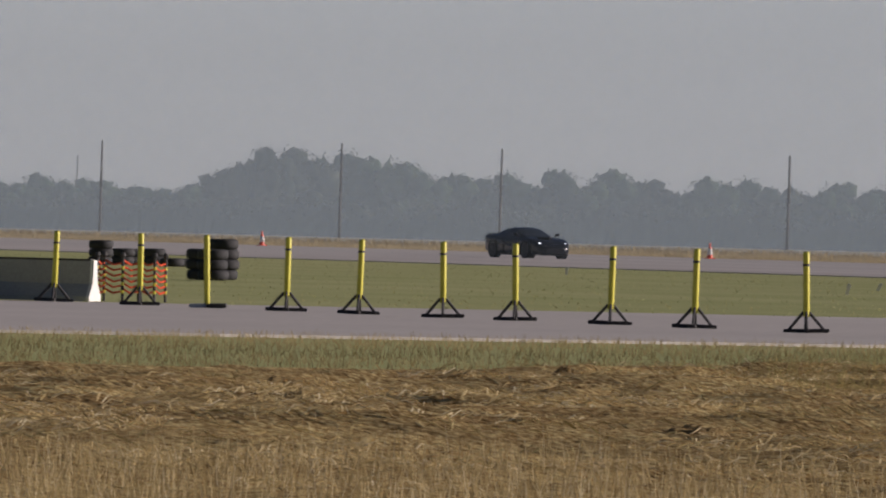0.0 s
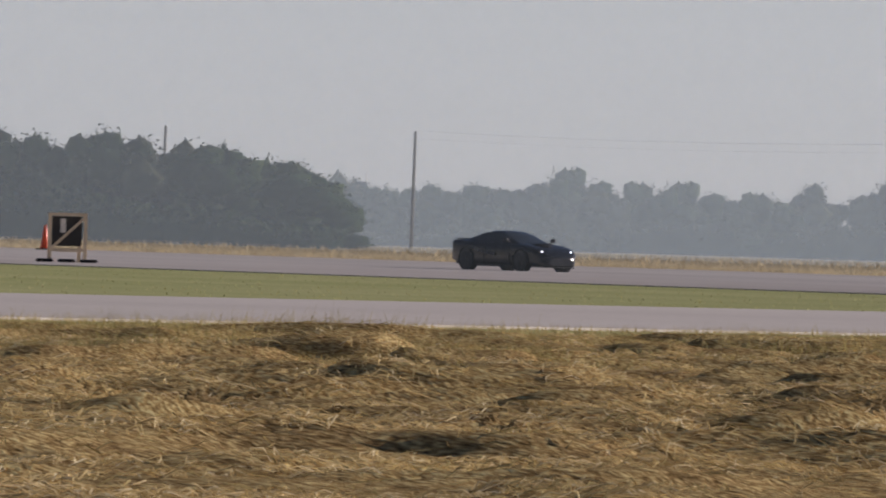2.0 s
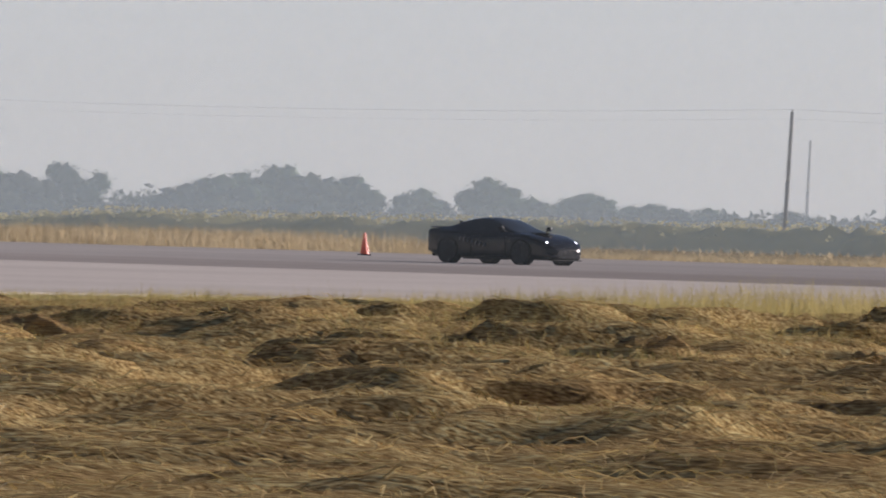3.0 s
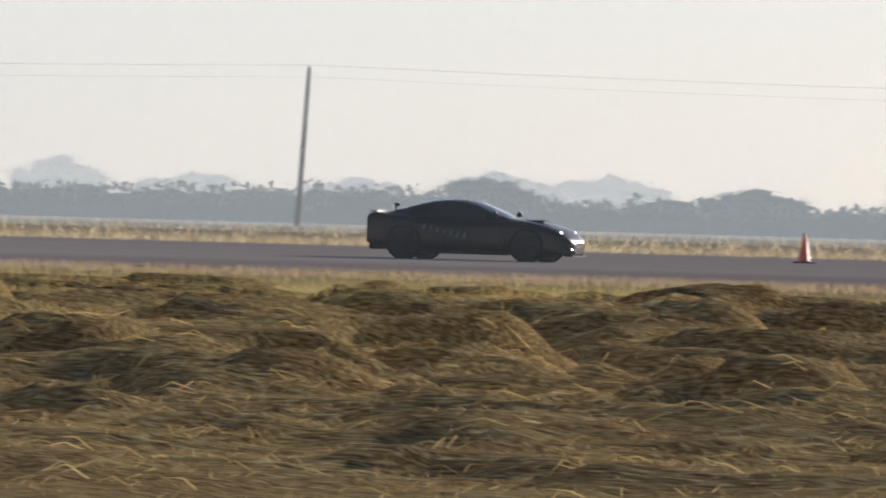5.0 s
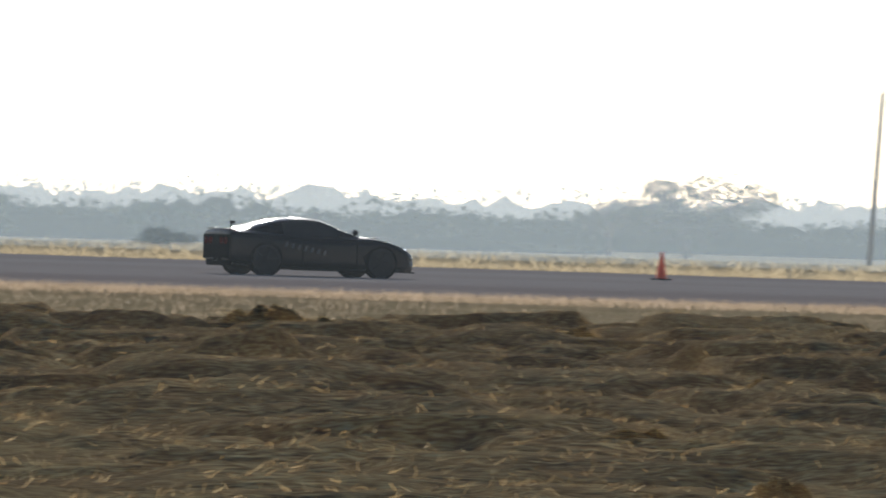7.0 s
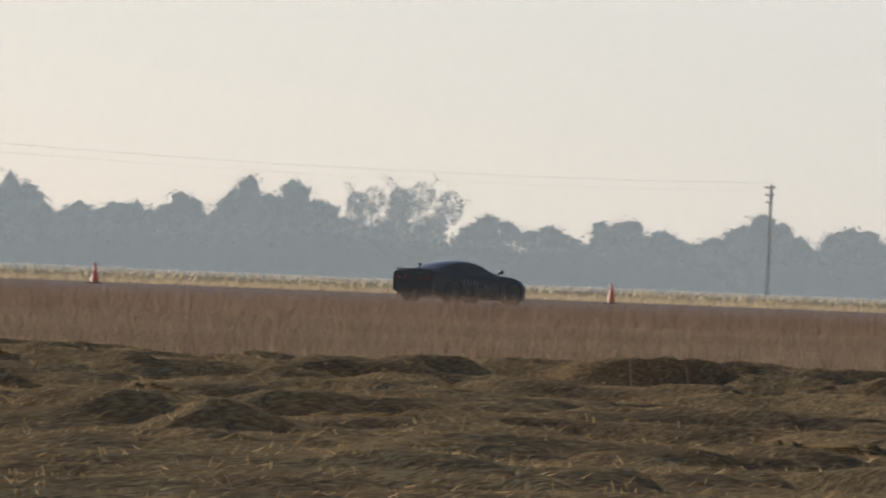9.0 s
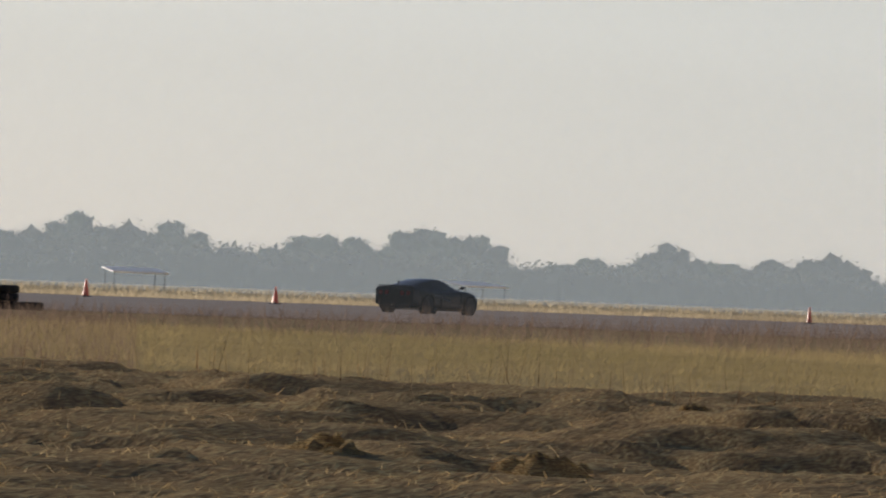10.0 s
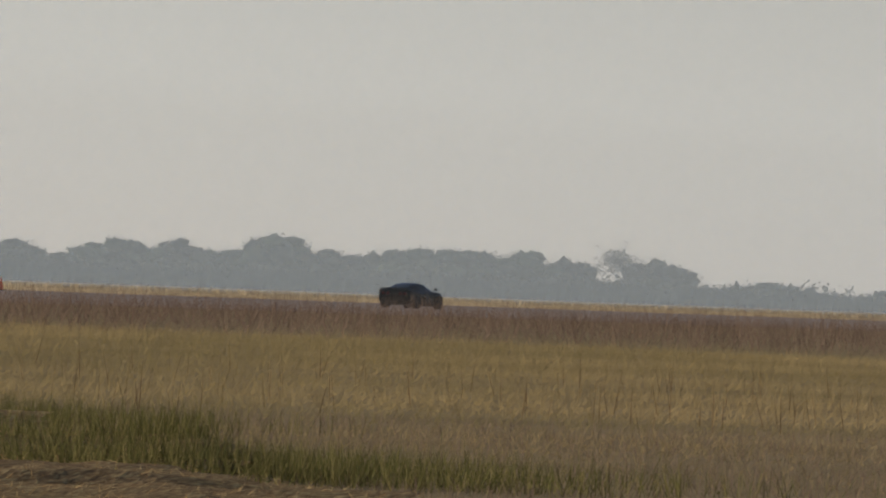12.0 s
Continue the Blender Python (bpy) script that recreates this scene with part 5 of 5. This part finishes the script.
# pair on the eastern side
for n, az, d in ((3, 53.13, 262), (3, 53.245, 262.4), (1, 53.35, 261.5), (1, 53.39, 262)):
    stack_at(n, *polar(az, d))


def make_stake(h, lean, mat, label):
    stake = new("marker_stake")
    bm = bmesh.new()
    box(bm, (0, 0, h / 2 - 0.1), (0.07, 0.03, h + 0.2), bevel=0.004)
    part("lath", bm, mat, stake)
    bm = bmesh.new()
    box(bm, (0, -0.002, h - 0.06), (0.085, 0.042, 0.08), bevel=0.004)
    part("flag_tape", bm, mat, stake)
    return tagged(stake, label, "stake", group="marker stakes")


for az, d, h, lean, mat in ((-37.78, 246.2, 0.88, 3, M_WHITE), (-37.58, 243, 0.88, 2, M_WHITE), (-37.50, 246, 0.55, 4, M_WHITE),
                            (-58.42, 232, 0.18, 25, M_WHITE), (-58.10, 222, 0.13, 20, M_WHITE), (-57.38, 219, 0.17, 5, M_WHITE), (-57.17, 219, 0.15, 8, M_WHITE), (-58.6, 214, 0.22, 12, M_WHITE),
                            (-60.23, 275, 0.2, 5, M_WHITE), (-57.2, 345, 0.95, 2, M_WHITE), (5.5, 111, 0.55, 4, M_STEEL)):
    s_ = make_stake(h, lean, mat, "short white lath stake in the grass" if mat is M_WHITE else "dark wooden stake at the edge of the hay")
    s_.matrix_basis = pose(*polar(az, d), float(lie(*polar(az, d))), 0, lean, -az)


def make_timber_frame():
    stand = new("timber_stand")
    w, h, t = 1.02, 1.42, 0.095
    for name, c, s, r in (("post", (-w / 2, 0, h / 2), (t, t, h), 0), ("post", (w / 2, 0, h / 2), (t, t, h), 0), ("post", (-w / 2 + .08, 0.75, h / 2), (t, t, h), 0), ("post", (w / 2 - .08, 0.75, h / 2), (t, t, h), 0),
                          ("rail", (0, -0.01, h - 0.04), (w + t, t, t), 0), ("rail", (0, -0.01, 0.36), (w + t, t, t), 0), ("rail", (0, 0.75, h - 0.04), (w - .08, t, t), 0),
                          ("brace", (0, -0.055, h * 0.60), (t * 0.8, 0.03, 1.42), 47)):
        bm = bmesh.new()
        box(bm, c, s, rot=Euler((0, radians(r), 0)).to_matrix() if r else None, bevel=0.006)
        part(name, bm, M_TIMBER, stand)
    bm = bmesh.new()
    box(bm, (0, 0.40, h - 0.52), (w - 0.16, 0.55, 0.85), bevel=0.03)
    part("equipment_box", bm, M_PANEL, stand, "dark equipment case inside the frame")
    bm = bmesh.new()
    box(bm, (-0.12, 0.115, h - 0.36), (0.16, 0.01, 0.40), bevel=0.003)
    part("paper_sheet", bm, M_WHITE, stand)
    for q in (-w / 2, w / 2, 0):
        bm = bmesh.new()
        box(bm, (q * 1.25, 0.1, 0.05), (0.50, 0.42, 0.11), bevel=0.04)
        part("sandbag", bm, M_RUBBER, stand, "black sandbag")
    return tagged(stand, "pale timber stand with a diagonal brace and sandbags", "stand")


timber = make_timber_frame()
timber.matrix_basis = pose(*polar(-52.80, 283), 0, 0, 0, 60)
copy_thing(plain_cone, pose(*polar(-52.93, 284.3), 0.35))


def make_barrier():
    bar = new("concrete_barrier")
    prof = [(-0.30, 0), (0.30, 0), (0.30, 0.07), (0.13, 0.26), (0.085, 0.60), (-0.085, 0.60), (-0.13, 0.26), (-0.30, 0.07)]
    bm = bmesh.new()
    loft(bm, [[(x, y, z) for y, z in prof] for x in (-3.0, 0.0)])
    part("barrier_body", bm, M_CONCRETE, bar, "shaded grey concrete side")
    bm = bmesh.new()
    loft(bm, [[(x, y * 1.03, z * 1.02) for y, z in prof] for x in (0.0, 0.05)])
    part("end_face", bm, M_WHITE, bar, "white painted end")
    bm = bmesh.new()
    box(bm, (-1.5, 0, 0.615), (3.0, 0.19, 0.03), bevel=0.006)
    part("cap", bm, M_STEEL, bar)
    return tagged(bar, "grey concrete barrier with a white painted end", "barrier")


barrier = make_barrier()
barrier.matrix_basis = pose(*polar(-62.98, 147), 0, 0, 0, 47)


def make_net_fence():
    fence = new("safety_fence")
    xs = [0.0, 0.10, 0.38, 0.62, 0.86, 1.02]
    for k, x in enumerate(xs):
        bm = bmesh.new()
        rod(bm, (x, 0.25 * (k % 2), 0), (x, 0.25 * (k % 2), 0.66), 0.022, 0.022, 8)
        p = part("fence_post", bm, M_STEEL, fence, "black and yellow banded post")
        for z in (0.12, 0.24, 0.36, 0.48):
            bm = bmesh.new()
            spin(bm, [(0.0235, z), (0.0235, z + 0.05)], 8)
            bmesh.ops.translate(bm, verts=bm.verts, vec=(x, 0.25 * (k % 2), 0))
            part("band", bm, M_YELLOW, p)
        bm = bmesh.new()
        spin(bm, [(0.03, 0.66), (0.045, 0.69), (0.03, 0.73), (0.01, 0.74)], 8)
        bmesh.ops.translate(bm, verts=bm.verts, vec=(x, 0.25 * (k % 2), 0))
        part("post_cap", bm, M_STEEL, p)
    for k, (a, b) in enumerate(zip(xs, xs[1:])):
        ya, yb = 0.25 * (k % 2), 0.25 * ((k + 1) % 2)
        for j in range(6):
            bm = bmesh.new()
            za, zb = 0.62 - 0.085 * j, 0.58 - 0.085 * j
            rod(bm, (a, ya, za), ((a + b) / 2, (ya + yb) / 2, za - 0.07), 0.016, 0.016, 5)
            rod(bm, ((a + b) / 2, (ya + yb) / 2, za - 0.07), (b, yb, zb), 0.016, 0.016, 5)
            part("net_strand", bm, M_ORANGE, fence, "sagging orange netting")
    return tagged(fence, "orange safety netting on banded posts", "fence")


net_fence = make_net_fence()
net_fence.matrix_basis = pose(*polar(-62.95, 148), 0, 0, 0, 62)


def make_score_board():
    sign = new("display_board")
    W, Hh, z0 = 2.68, 0.88, 1.08
    bm = bmesh.new()
    box(bm, (0, 0, z0 + Hh / 2), (W, 0.24, Hh), bevel=0.015)
    part("cabinet", bm, M_PANEL, sign, "dark weathered display cabinet")
    for z, s in ((z0 + Hh + 0.012, 0.03), (z0 - 0.012, 0.03)):
        bm = bmesh.new()
        box(bm, (0, 0, z), (W + 0.06, 0.30, s), bevel=0.006)
        part("edge_rail", bm, M_STEEL, sign)
    for q in range(4):
        cx = -1.0 + 0.66 * q
        digit = new("digit")
        digit.parent = sign
        w, h, t = 0.36, 0.60, 0.045
        zc = z0 + Hh / 2
        slant = 0.12
        for dx, dz, hor in ((0, h / 2, 1), (0, 0, 1), (0, -h / 2, 1), (-w / 2, h / 4, 0), (w / 2, h / 4, 0), (-w / 2, -h / 4, 0), (w / 2, -h / 4, 0)):
            bm = bmesh.new()
            if hor:
                box(bm, (cx + dx + slant * dz, -0.128, zc + dz), (w - 0.07, 0.014, t), bevel=0.004)
            else:
                box(bm, (cx + dx + slant * dz, -0.128, zc + dz), (t, 0.014, h / 2 - 0.06), rot=Euler((0, math.atan(slant), 0)).to_matrix(), bevel=0.004)
            part("segment", bm, M_SEGMENT, digit, "unlit grey segment")
    for q in (-0.35, 0.5):
        bm = bmesh.new()
        box(bm, (q, 0, z0 + Hh + 0.04), (0.18, 0.12, 0.04), bevel=0.01)
        part("lifting_lug", bm, M_STEEL, sign)
    legs = (((-1.36, 0.0, z0 + Hh), (-1.96, 0.75, 0.0)), ((-1.18, -0.05, z0), (-1.12, -0.62, 0.0)), ((1.02, 0.0, z0 - 0.05), (0.80, 0.70, 0.0)), ((1.36, 0.0, z0 + Hh), (1.52, -0.85, 0.0)))
    for a, b in legs:
        bm = bmesh.new()
        rod(bm, a, b, 0.026, 0.026, 8)
        leg = part("leg", bm, M_STEEL, sign, "slanting steel leg", smooth=True)
        bm = bmesh.new()
        p, q = Vector(a), Vector(b)
        rod(bm, p.lerp(q, 0.80), q, 0.042, 0.035, 8)
        part("leg_sleeve", bm, M_STEEL, leg)
    for x0, x1 in ((-1.62, -1.12), (0.98, 1.48)):
        bm = bmesh.new()
        box(bm, ((x0 + x1) / 2, 0.02, z0 - 0.05), (x1 - x0, 0.30, 0.05), bevel=0.008)
        part("bracket", bm, M_STEEL, sign)
    bm = bmesh.new()
    box(bm, (1.30, 0.05, z0 + 0.08), (0.26, 0.20, 0.18), bevel=0.02)
    part("battery_box", bm, M_RUBBER, sign)
    bm = bmesh.new()
    spin(bm, [(0.13, z0 + Hh + 0.03), (0.15, z0 + Hh + 0.05), (0.12, z0 + Hh + 0.075), (0.01, z0 + Hh + 0.08)], 14)
    bmesh.ops.translate(bm, verts=bm.verts, vec=(1.16, 0, 0))
    part("antenna_base", bm, M_STEEL, sign)
    bm = bmesh.new()
    rod(bm, (0.98, 0, z0 + Hh), (0.98, 0, z0 + Hh + 0.66), 0.014, 0.008, 6)
    part("antenna", bm, M_CONCRETE, sign, "pale whip antenna")
    bm = bmesh.new()
    spin(bm, [(0.03, 0), (0.03, 0.05), (0.01, 0.06)], 10)
    bmesh.ops.transform(bm, matrix=Matrix.Translation((0.55, -0.13, z0 + 0.06)) @ Euler((radians(90), 0, 0)).to_matrix().to_4x4(), verts=bm.verts)
    part("lamp_red", bm, M_LENS_RED, sign, "small red lamp")
    for x0, x1, dip in ((0.66, 1.02, 0.16), (1.18, 1.50, 0.20), (-0.15, 0.15, 0.05)):
        bm = bmesh.new()
        pts = [Vector((x0 + (x1 - x0) * k / 6, -0.1, z0 - 0.02 - dip * 4 * (k / 6) * (1 - k / 6))) for k in range(7)]
        for p, q in zip(pts, pts[1:]):
            rod(bm, p, q, 0.009, 0.009, 5)
        part("cable", bm, M_RUBBER, sign)
    return tagged(sign, "dark four-digit display board on slanting steel legs, unlit", "display board")


board = make_score_board()
board.matrix_basis = pose(*polar(-1.19, 117), 0.02, 0, 0, 3)


def make_bush(name, seed, w, h, cards, leaf, label):
    rng = np.random.default_rng(seed)
    bush = new(name)
    bm = bmesh.new()
    blobs = []
    for k in range(9):
        a = rng.uniform(0, 6.28)
        r = w * 0.5 * rng.uniform(0.2, 0.95)
        e = Vector((math.cos(a) * r, math.sin(a) * r, h * rng.uniform(0.45, 1.0)))
        rod(bm, (e.x * 0.1, e.y * 0.1, -0.03), e * 0.6, 0.018, 0.012, 5)
        rod(bm, e * 0.6, e, 0.012, 0.005, 5)
        for j in range(4):
            rod(bm, e * rng.uniform(0.6, 1), e + Vector(rng.normal(size=3)) * 0.10, 0.006, 0.002, 4)
        blobs.append((e.x, e.y, e.z * 0.85, w * 0.13, w * 0.13, h * 0.16))
        blobs.append((e.x * 0.7, e.y * 0.7, e.z * 0.45, w * 0.15, w * 0.15, h * 0.2))
    part("stems", bm, M_BARK, bush)
    v, f = crown_cards(blobs, cards, leaf, rng)
    raw_mesh("foliage", v, f, M_LEAF_DRY, parent=bush)
    return tagged(bush, label, "bush")


bush = make_bush("bush", 31, 1.6, 1.0, 2200, 0.04, "dark scraggy bush with upright twigs in the grass")
bush.matrix_basis = pose(*polar(44.0, 130), 0, 0, 0, 20)
weed = make_bush("bush", 32, 0.35, 0.28, 300, 0.02, "small dark weed at the edge of the taxiway")
weed.matrix_basis = pose(*polar(-45.38, 138), 0, 0, 0, 0)

# far sheds in the eastern meadow


def make_shed(w, label):
    shed = new("open_shelter")
    for sx in (-1, 1):
        for sy in (-1, 1):
            bm = bmesh.new()
            rod(bm, (sx * w * 0.45, sy * 1.2, -0.1), (sx * w * 0.45, sy * 1.2, 1.15), 0.022, 0.022, 8)
            part("shelter_post", bm, M_STEEL, shed)
    bm = bmesh.new()
    box(bm, (0, 0, 1.2), (w, 3.0, 0.10), rot=Euler((radians(5), 0, 0)).to_matrix(), bevel=0.02)
    part("shelter_roof", bm, M_TIN, shed, "tin roof catching the sun")
    return tagged(shed, label, "shelter")


shed = make_shed(3.5, "low open shelter with a bright tin roof")
shed.matrix_basis = pose(*polar(53.98, 600), float(lie(*polar(53.98, 600))), 0, 0, -40)
copy_thing(shed, pose(*polar(55.95, 640), float(lie(*polar(55.95, 640))), 0, 0, -20))

# ---- hay heaps in the mown field ----


def make_heap(seed, label):
    """A raked heap, one unit wide and one unit high: an uneven mound under a skin of tangled straw."""
    rng = np.random.default_rng(seed)
    heap = new("hay_heap")
    n, m = 34, 12
    verts, faces = [], []
    peak = rng.uniform(-0.15, 0.15, 2)
    for j in range(m):
        q = j / (m - 1)
        for i in range(n):
            a = 2 * math.pi * i / n
            r = 0.6 * q * (1 + 0.22 * math.sin(2 * a + seed) + 0.14 * math.sin(5 * a + 2 * seed))
            x, y = r * math.cos(a) + peak[0] * (1 - q), r * math.sin(a) + peak[1] * (1 - q)
            rough = float(smooth_noise(np.array(x * 6 + seed), np.array(y * 6.0), seed)) - 0.5 + 0.6 * (float(smooth_noise(np.array(x * 14 + seed), np.array(y * 14.0), seed + 3)) - 0.5)
            z = (1 - q * q) ** 0.9 * (0.75 + 1.1 * rough * min(1, 3 * q)) - 0.06 * q
            verts.append((x, y, z))
    for j in range(m - 1):
        for i in range(n):
            faces.append((j * n + i, j * n + (i + 1) % n, (j + 1) * n + (i + 1) % n, (j + 1) * n + i))
    raw_mesh("mound", verts, faces, M_SOIL, parent=heap, smooth=True)
    k = 1100
    V = np.array(verts)
    pick = rng.integers(0, len(faces), k)
    w = rng.dirichlet((1, 1, 1, 1), k)
    c = (V[np.array(faces)[pick]] * w[:, :, None]).sum(1)
    d = rng.normal(size=(k, 3)) * (1, 1, 0.7)
    d[:, 2] = np.abs(d[:, 2]) * rng.choice((1, 0.6, -0.5), k)
    d /= np.linalg.norm(d, axis=1)[:, None]
    side = rng.normal(size=(k, 3))
    side /= np.linalg.norm(side, axis=1)[:, None]
    ln = rng.uniform(0.06, 0.26, k)[:, None]
    sv = np.stack([c - side * 0.006, c + side * 0.006, c + d * ln], 1).reshape(-1, 3)
    raw_mesh("straw_skin", sv, np.arange(3 * k).reshape(-1, 3), M_STRAW, parent=heap)
    return tagged(heap, label, "hay heap", group="raked hay heaps in the field")


HEAPS_WEST = [
    (-71.2, 40.7, 0.25, 0.17), (-66.0, 35.3, 0.40, 0.07), (-49.1, 29.0, 0.38, 0.05), (-67.9, 44.0, 0.54, 0.17), (-49.2, 29.1, 0.31, 0.04),
    (-40.5, 25.0, 0.46, 0.06), (-63.5, 43.7, 0.46, 0.14), (-57.1, 38.6, 0.46, 0.18), (-53.1, 38.3, 0.43, 0.10), (-41.3, 29.2, 0.55, 0.13),
    (-76.2, 53.3, 0.62, 0.10), (-64.2, 44.1, 0.52, 0.14), (-54.0, 38.8, 0.56, 0.12), (-76.6, 58.5, 0.93, 0.15), (-50.5, 39.6, 0.69, 0.09),
    (-42.1, 29.7, 0.80, 0.13), (-57.7, 39.0, 0.54, 0.18), (-51.4, 40.2, 0.59, 0.10),
]
HEAPS_NORTH_WEST = [
    (-65.1, 53.0, 0.45, 0.15), (-54.7, 46.5, 0.78, 0.15), (-44.8, 37.1, 0.42, 0.09), (-59.7, 56.8, 0.74, 0.17), (-59.8, 54.8, 0.54, 0.13),
    (-60.4, 61.1, 1.71, 0.27), (-66.7, 64.6, 0.61, 0.14), (-39.7, 38.9, 0.74, 0.17), (-56.3, 60.3, 0.64, 0.19), (-52.6, 57.3, 0.65, 0.16),
    (-50.5, 58.0, 0.92, 0.24), (-63.2, 70.4, 0.68, 0.19), (-49.1, 58.4, 0.69, 0.20), (-53.6, 64.9, 1.31, 0.26), (-58.9, 74.9, 0.86, 0.25),
    (-46.1, 61.4, 0.60, 0.24), (-54.5, 77.0, 1.87, 0.24), (-41.0, 53.2, 0.81, 0.14), (-34.8, 42.9, 0.73, 0.11), (-34.5, 46.9, 0.91, 0.13),
]
HEAPS_NORTH = [
    (-19.6, 91.1, 2.35, 0.34), (-17.4, 78.1, 1.11, 0.25), (-15.6, 79.2, 1.21, 0.33), (-17.5, 95.8, 1.46, 0.30), (-17.3, 109.2, 1.86, 0.34),
    (-10.7, 62.6, 0.65, 0.39), (-7.3, 45.0, 0.90, 0.21), (-12.9, 89.9, 1.20, 0.23), (-6.8, 92.2, 1.06, 0.38), (-6.5, 109.4, 1.65, 0.28),
    (-2.6, 57.1, 1.13, 0.24), (-2.9, 43.3, 1.46, 0.25), (-1.3, 78.8, 1.66, 0.37), (-2.7, 83.9, 1.01, 0.17), (-4.3, 85.8, 0.57, 0.20),
    (2.0, 78.7, 1.04, 0.32), (5.4, 100.5, 1.82, 0.31), (7.6, 90.4, 1.74, 0.33), (4.5, 54.2, 1.14, 0.22), (1.6, 43.9, 0.95, 0.11),
    (0.6, 43.8, 0.47, 0.11), (6.2, 92.6, 0.73, 0.19),
]
HEAPS_NORTH_EAST = [
    (16.0, 87.6, 2.41, 0.41), (15.8, 73.8, 1.22, 0.27), (15.5, 77.5, 0.76, 0.16), (19.2, 84.3, 1.25, 0.18), (22.6, 89.7, 0.95, 0.24),
    (16.3, 68.1, 0.84, 0.14), (13.2, 71.7, 1.01, 0.15), (33.1, 85.8, 0.94, 0.24), (36.3, 85.8, 1.01, 0.34), (27.9, 67.5, 0.53, 0.15),
    (20.1, 47.0, 0.74, 0.13), (28.2, 63.2, 1.04, 0.25), (29.7, 61.7, 1.23, 0.21), (31.6, 61.2, 1.66, 0.46), (41.2, 85.9, 0.52, 0.25),
    (23.0, 46.0, 0.49, 0.19), (23.9, 45.7, 0.53, 0.16), (18.7, 41.9, 0.28, 0.19),
]
HEAPS_EAST = [
    (71.7, 77.3, 1.46, 0.16), (47.5, 50.8, 0.75, 0.14), (58.6, 59.1, 0.75, 0.15), (50.8, 49.4, 0.81, 0.18), (48.6, 50.8, 0.68, 0.14),
    (52.5, 52.0, 0.58, 0.15), (36.0, 38.8, 0.54, 0.14), (77.2, 68.0, 1.85, 0.26), (69.7, 65.0, 1.49, 0.20), (51.6, 50.0, 0.78, 0.19),
    (52.6, 48.5, 1.29, 0.13), (48.7, 41.2, 0.77, 0.13), (54.3, 47.8, 0.65, 0.15), (75.6, 58.4, 0.86, 0.22), (44.1, 35.7, 0.51, 0.12),
    (47.9, 36.0, 0.36, 0.12), (45.1, 35.5, 0.62, 0.09), (78.6, 55.3, 0.52, 0.12),
]
HEAPS_FAR_EAST = [
    (69.6, 48.3, 0.46, 0.11), (52.7, 35.0, 0.57, 0.15), (70.3, 48.8, 0.51, 0.11), (48.9, 35.1, 0.40, 0.09), (49.4, 34.5, 0.54, 0.12),
    (69.3, 44.6, 0.25, 0.08), (81.1, 57.1, 0.42, 0.10), (61.6, 36.8, 0.56, 0.17), (62.9, 34.5, 0.39, 0.13), (58.6, 34.3, 0.45, 0.12),
    (84.5, 49.0, 0.41, 0.10), (69.4, 44.6, 0.30, 0.08), (56.4, 34.7, 0.36, 0.10), (62.1, 34.0, 0.38, 0.13), (78.0, 41.4, 0.42, 0.11),
    (82.9, 46.2, 0.57, 0.12), (82.8, 42.9, 0.78, 0.17),
]

HEAPS = [make_heap(41, "low raked heap of golden hay in the mown field"), make_heap(42, "dark matted heap of hay in the mown field"), make_heap(43, "ragged heap of straw in the mown field"),
         make_heap(44, "long flat heap of raked hay"), make_heap(45, "tufted heap of dry hay with loose stalks")]
for k, (x, y, w, h) in enumerate(HEAPS_WEST + HEAPS_NORTH_WEST + HEAPS_NORTH + HEAPS_NORTH_EAST + HEAPS_EAST + HEAPS_FAR_EAST):
    src = HEAPS[k % 5]
    ground = min(float(lie(x + dx * w * 0.6, y + dy * w * 0.6)) for dx, dy in ((0, 0), (1, 0), (-1, 0), (0, 1), (0, -1)))
    m = Matrix.Translation((x, y, ground - 0.05)) @ Matrix.Rotation(math.atan2(-x, y) + 0.25 * math.sin(k), 4, "Z") @ Matrix.Diagonal((w * 1.35, min(w, 1.1) * 1.0 + 0.15, min(h, 0.4 * w) * 0.95 + 0.05, 1))
    ob = src if k < 5 else copy_thing(src, Matrix())
    ob.matrix_basis = m

# thick uncut grass at the corner of the mown field, shade put into its colour
for cx, cy, w in ((72.1, 36.6, 1.2), (57.7, 27.3, 1.3), (55.6, 26.2, 1.2), (74.0, 39.5, 1.4)):
    x, y = cx + RNG.normal(0, w * 0.6, 3600), cy + RNG.normal(0, 1.4, 3600)
    scatter("grass_clump", x, y, 0.25, 0.007, (0.1, 0.8), M_SHADED_CLUMP, "thick green uncut grass at the field corner, darkened for its shaded side")


def motions():
    walk(CAR, [(t, pose(car_x(t), LANE, 0.012)) for t in np.arange(0, 12.01, 0.1)])
    for wheel, r in WHEELS:
        place, rows, turn = wheel.location.copy(), [], 0.0
        for k in range(361):
            step = math.degrees((car_x(k / 30) - car_x((k - 1) / 30)) / r) % 360
            turn += max(-80, min(80, step - 360 if step > 180 else step))
            rows.append((k / 30, Matrix.Translation(place) @ Matrix.Rotation(radians(turn), 4, "Y")))
        walk(wheel, rows)


motions()
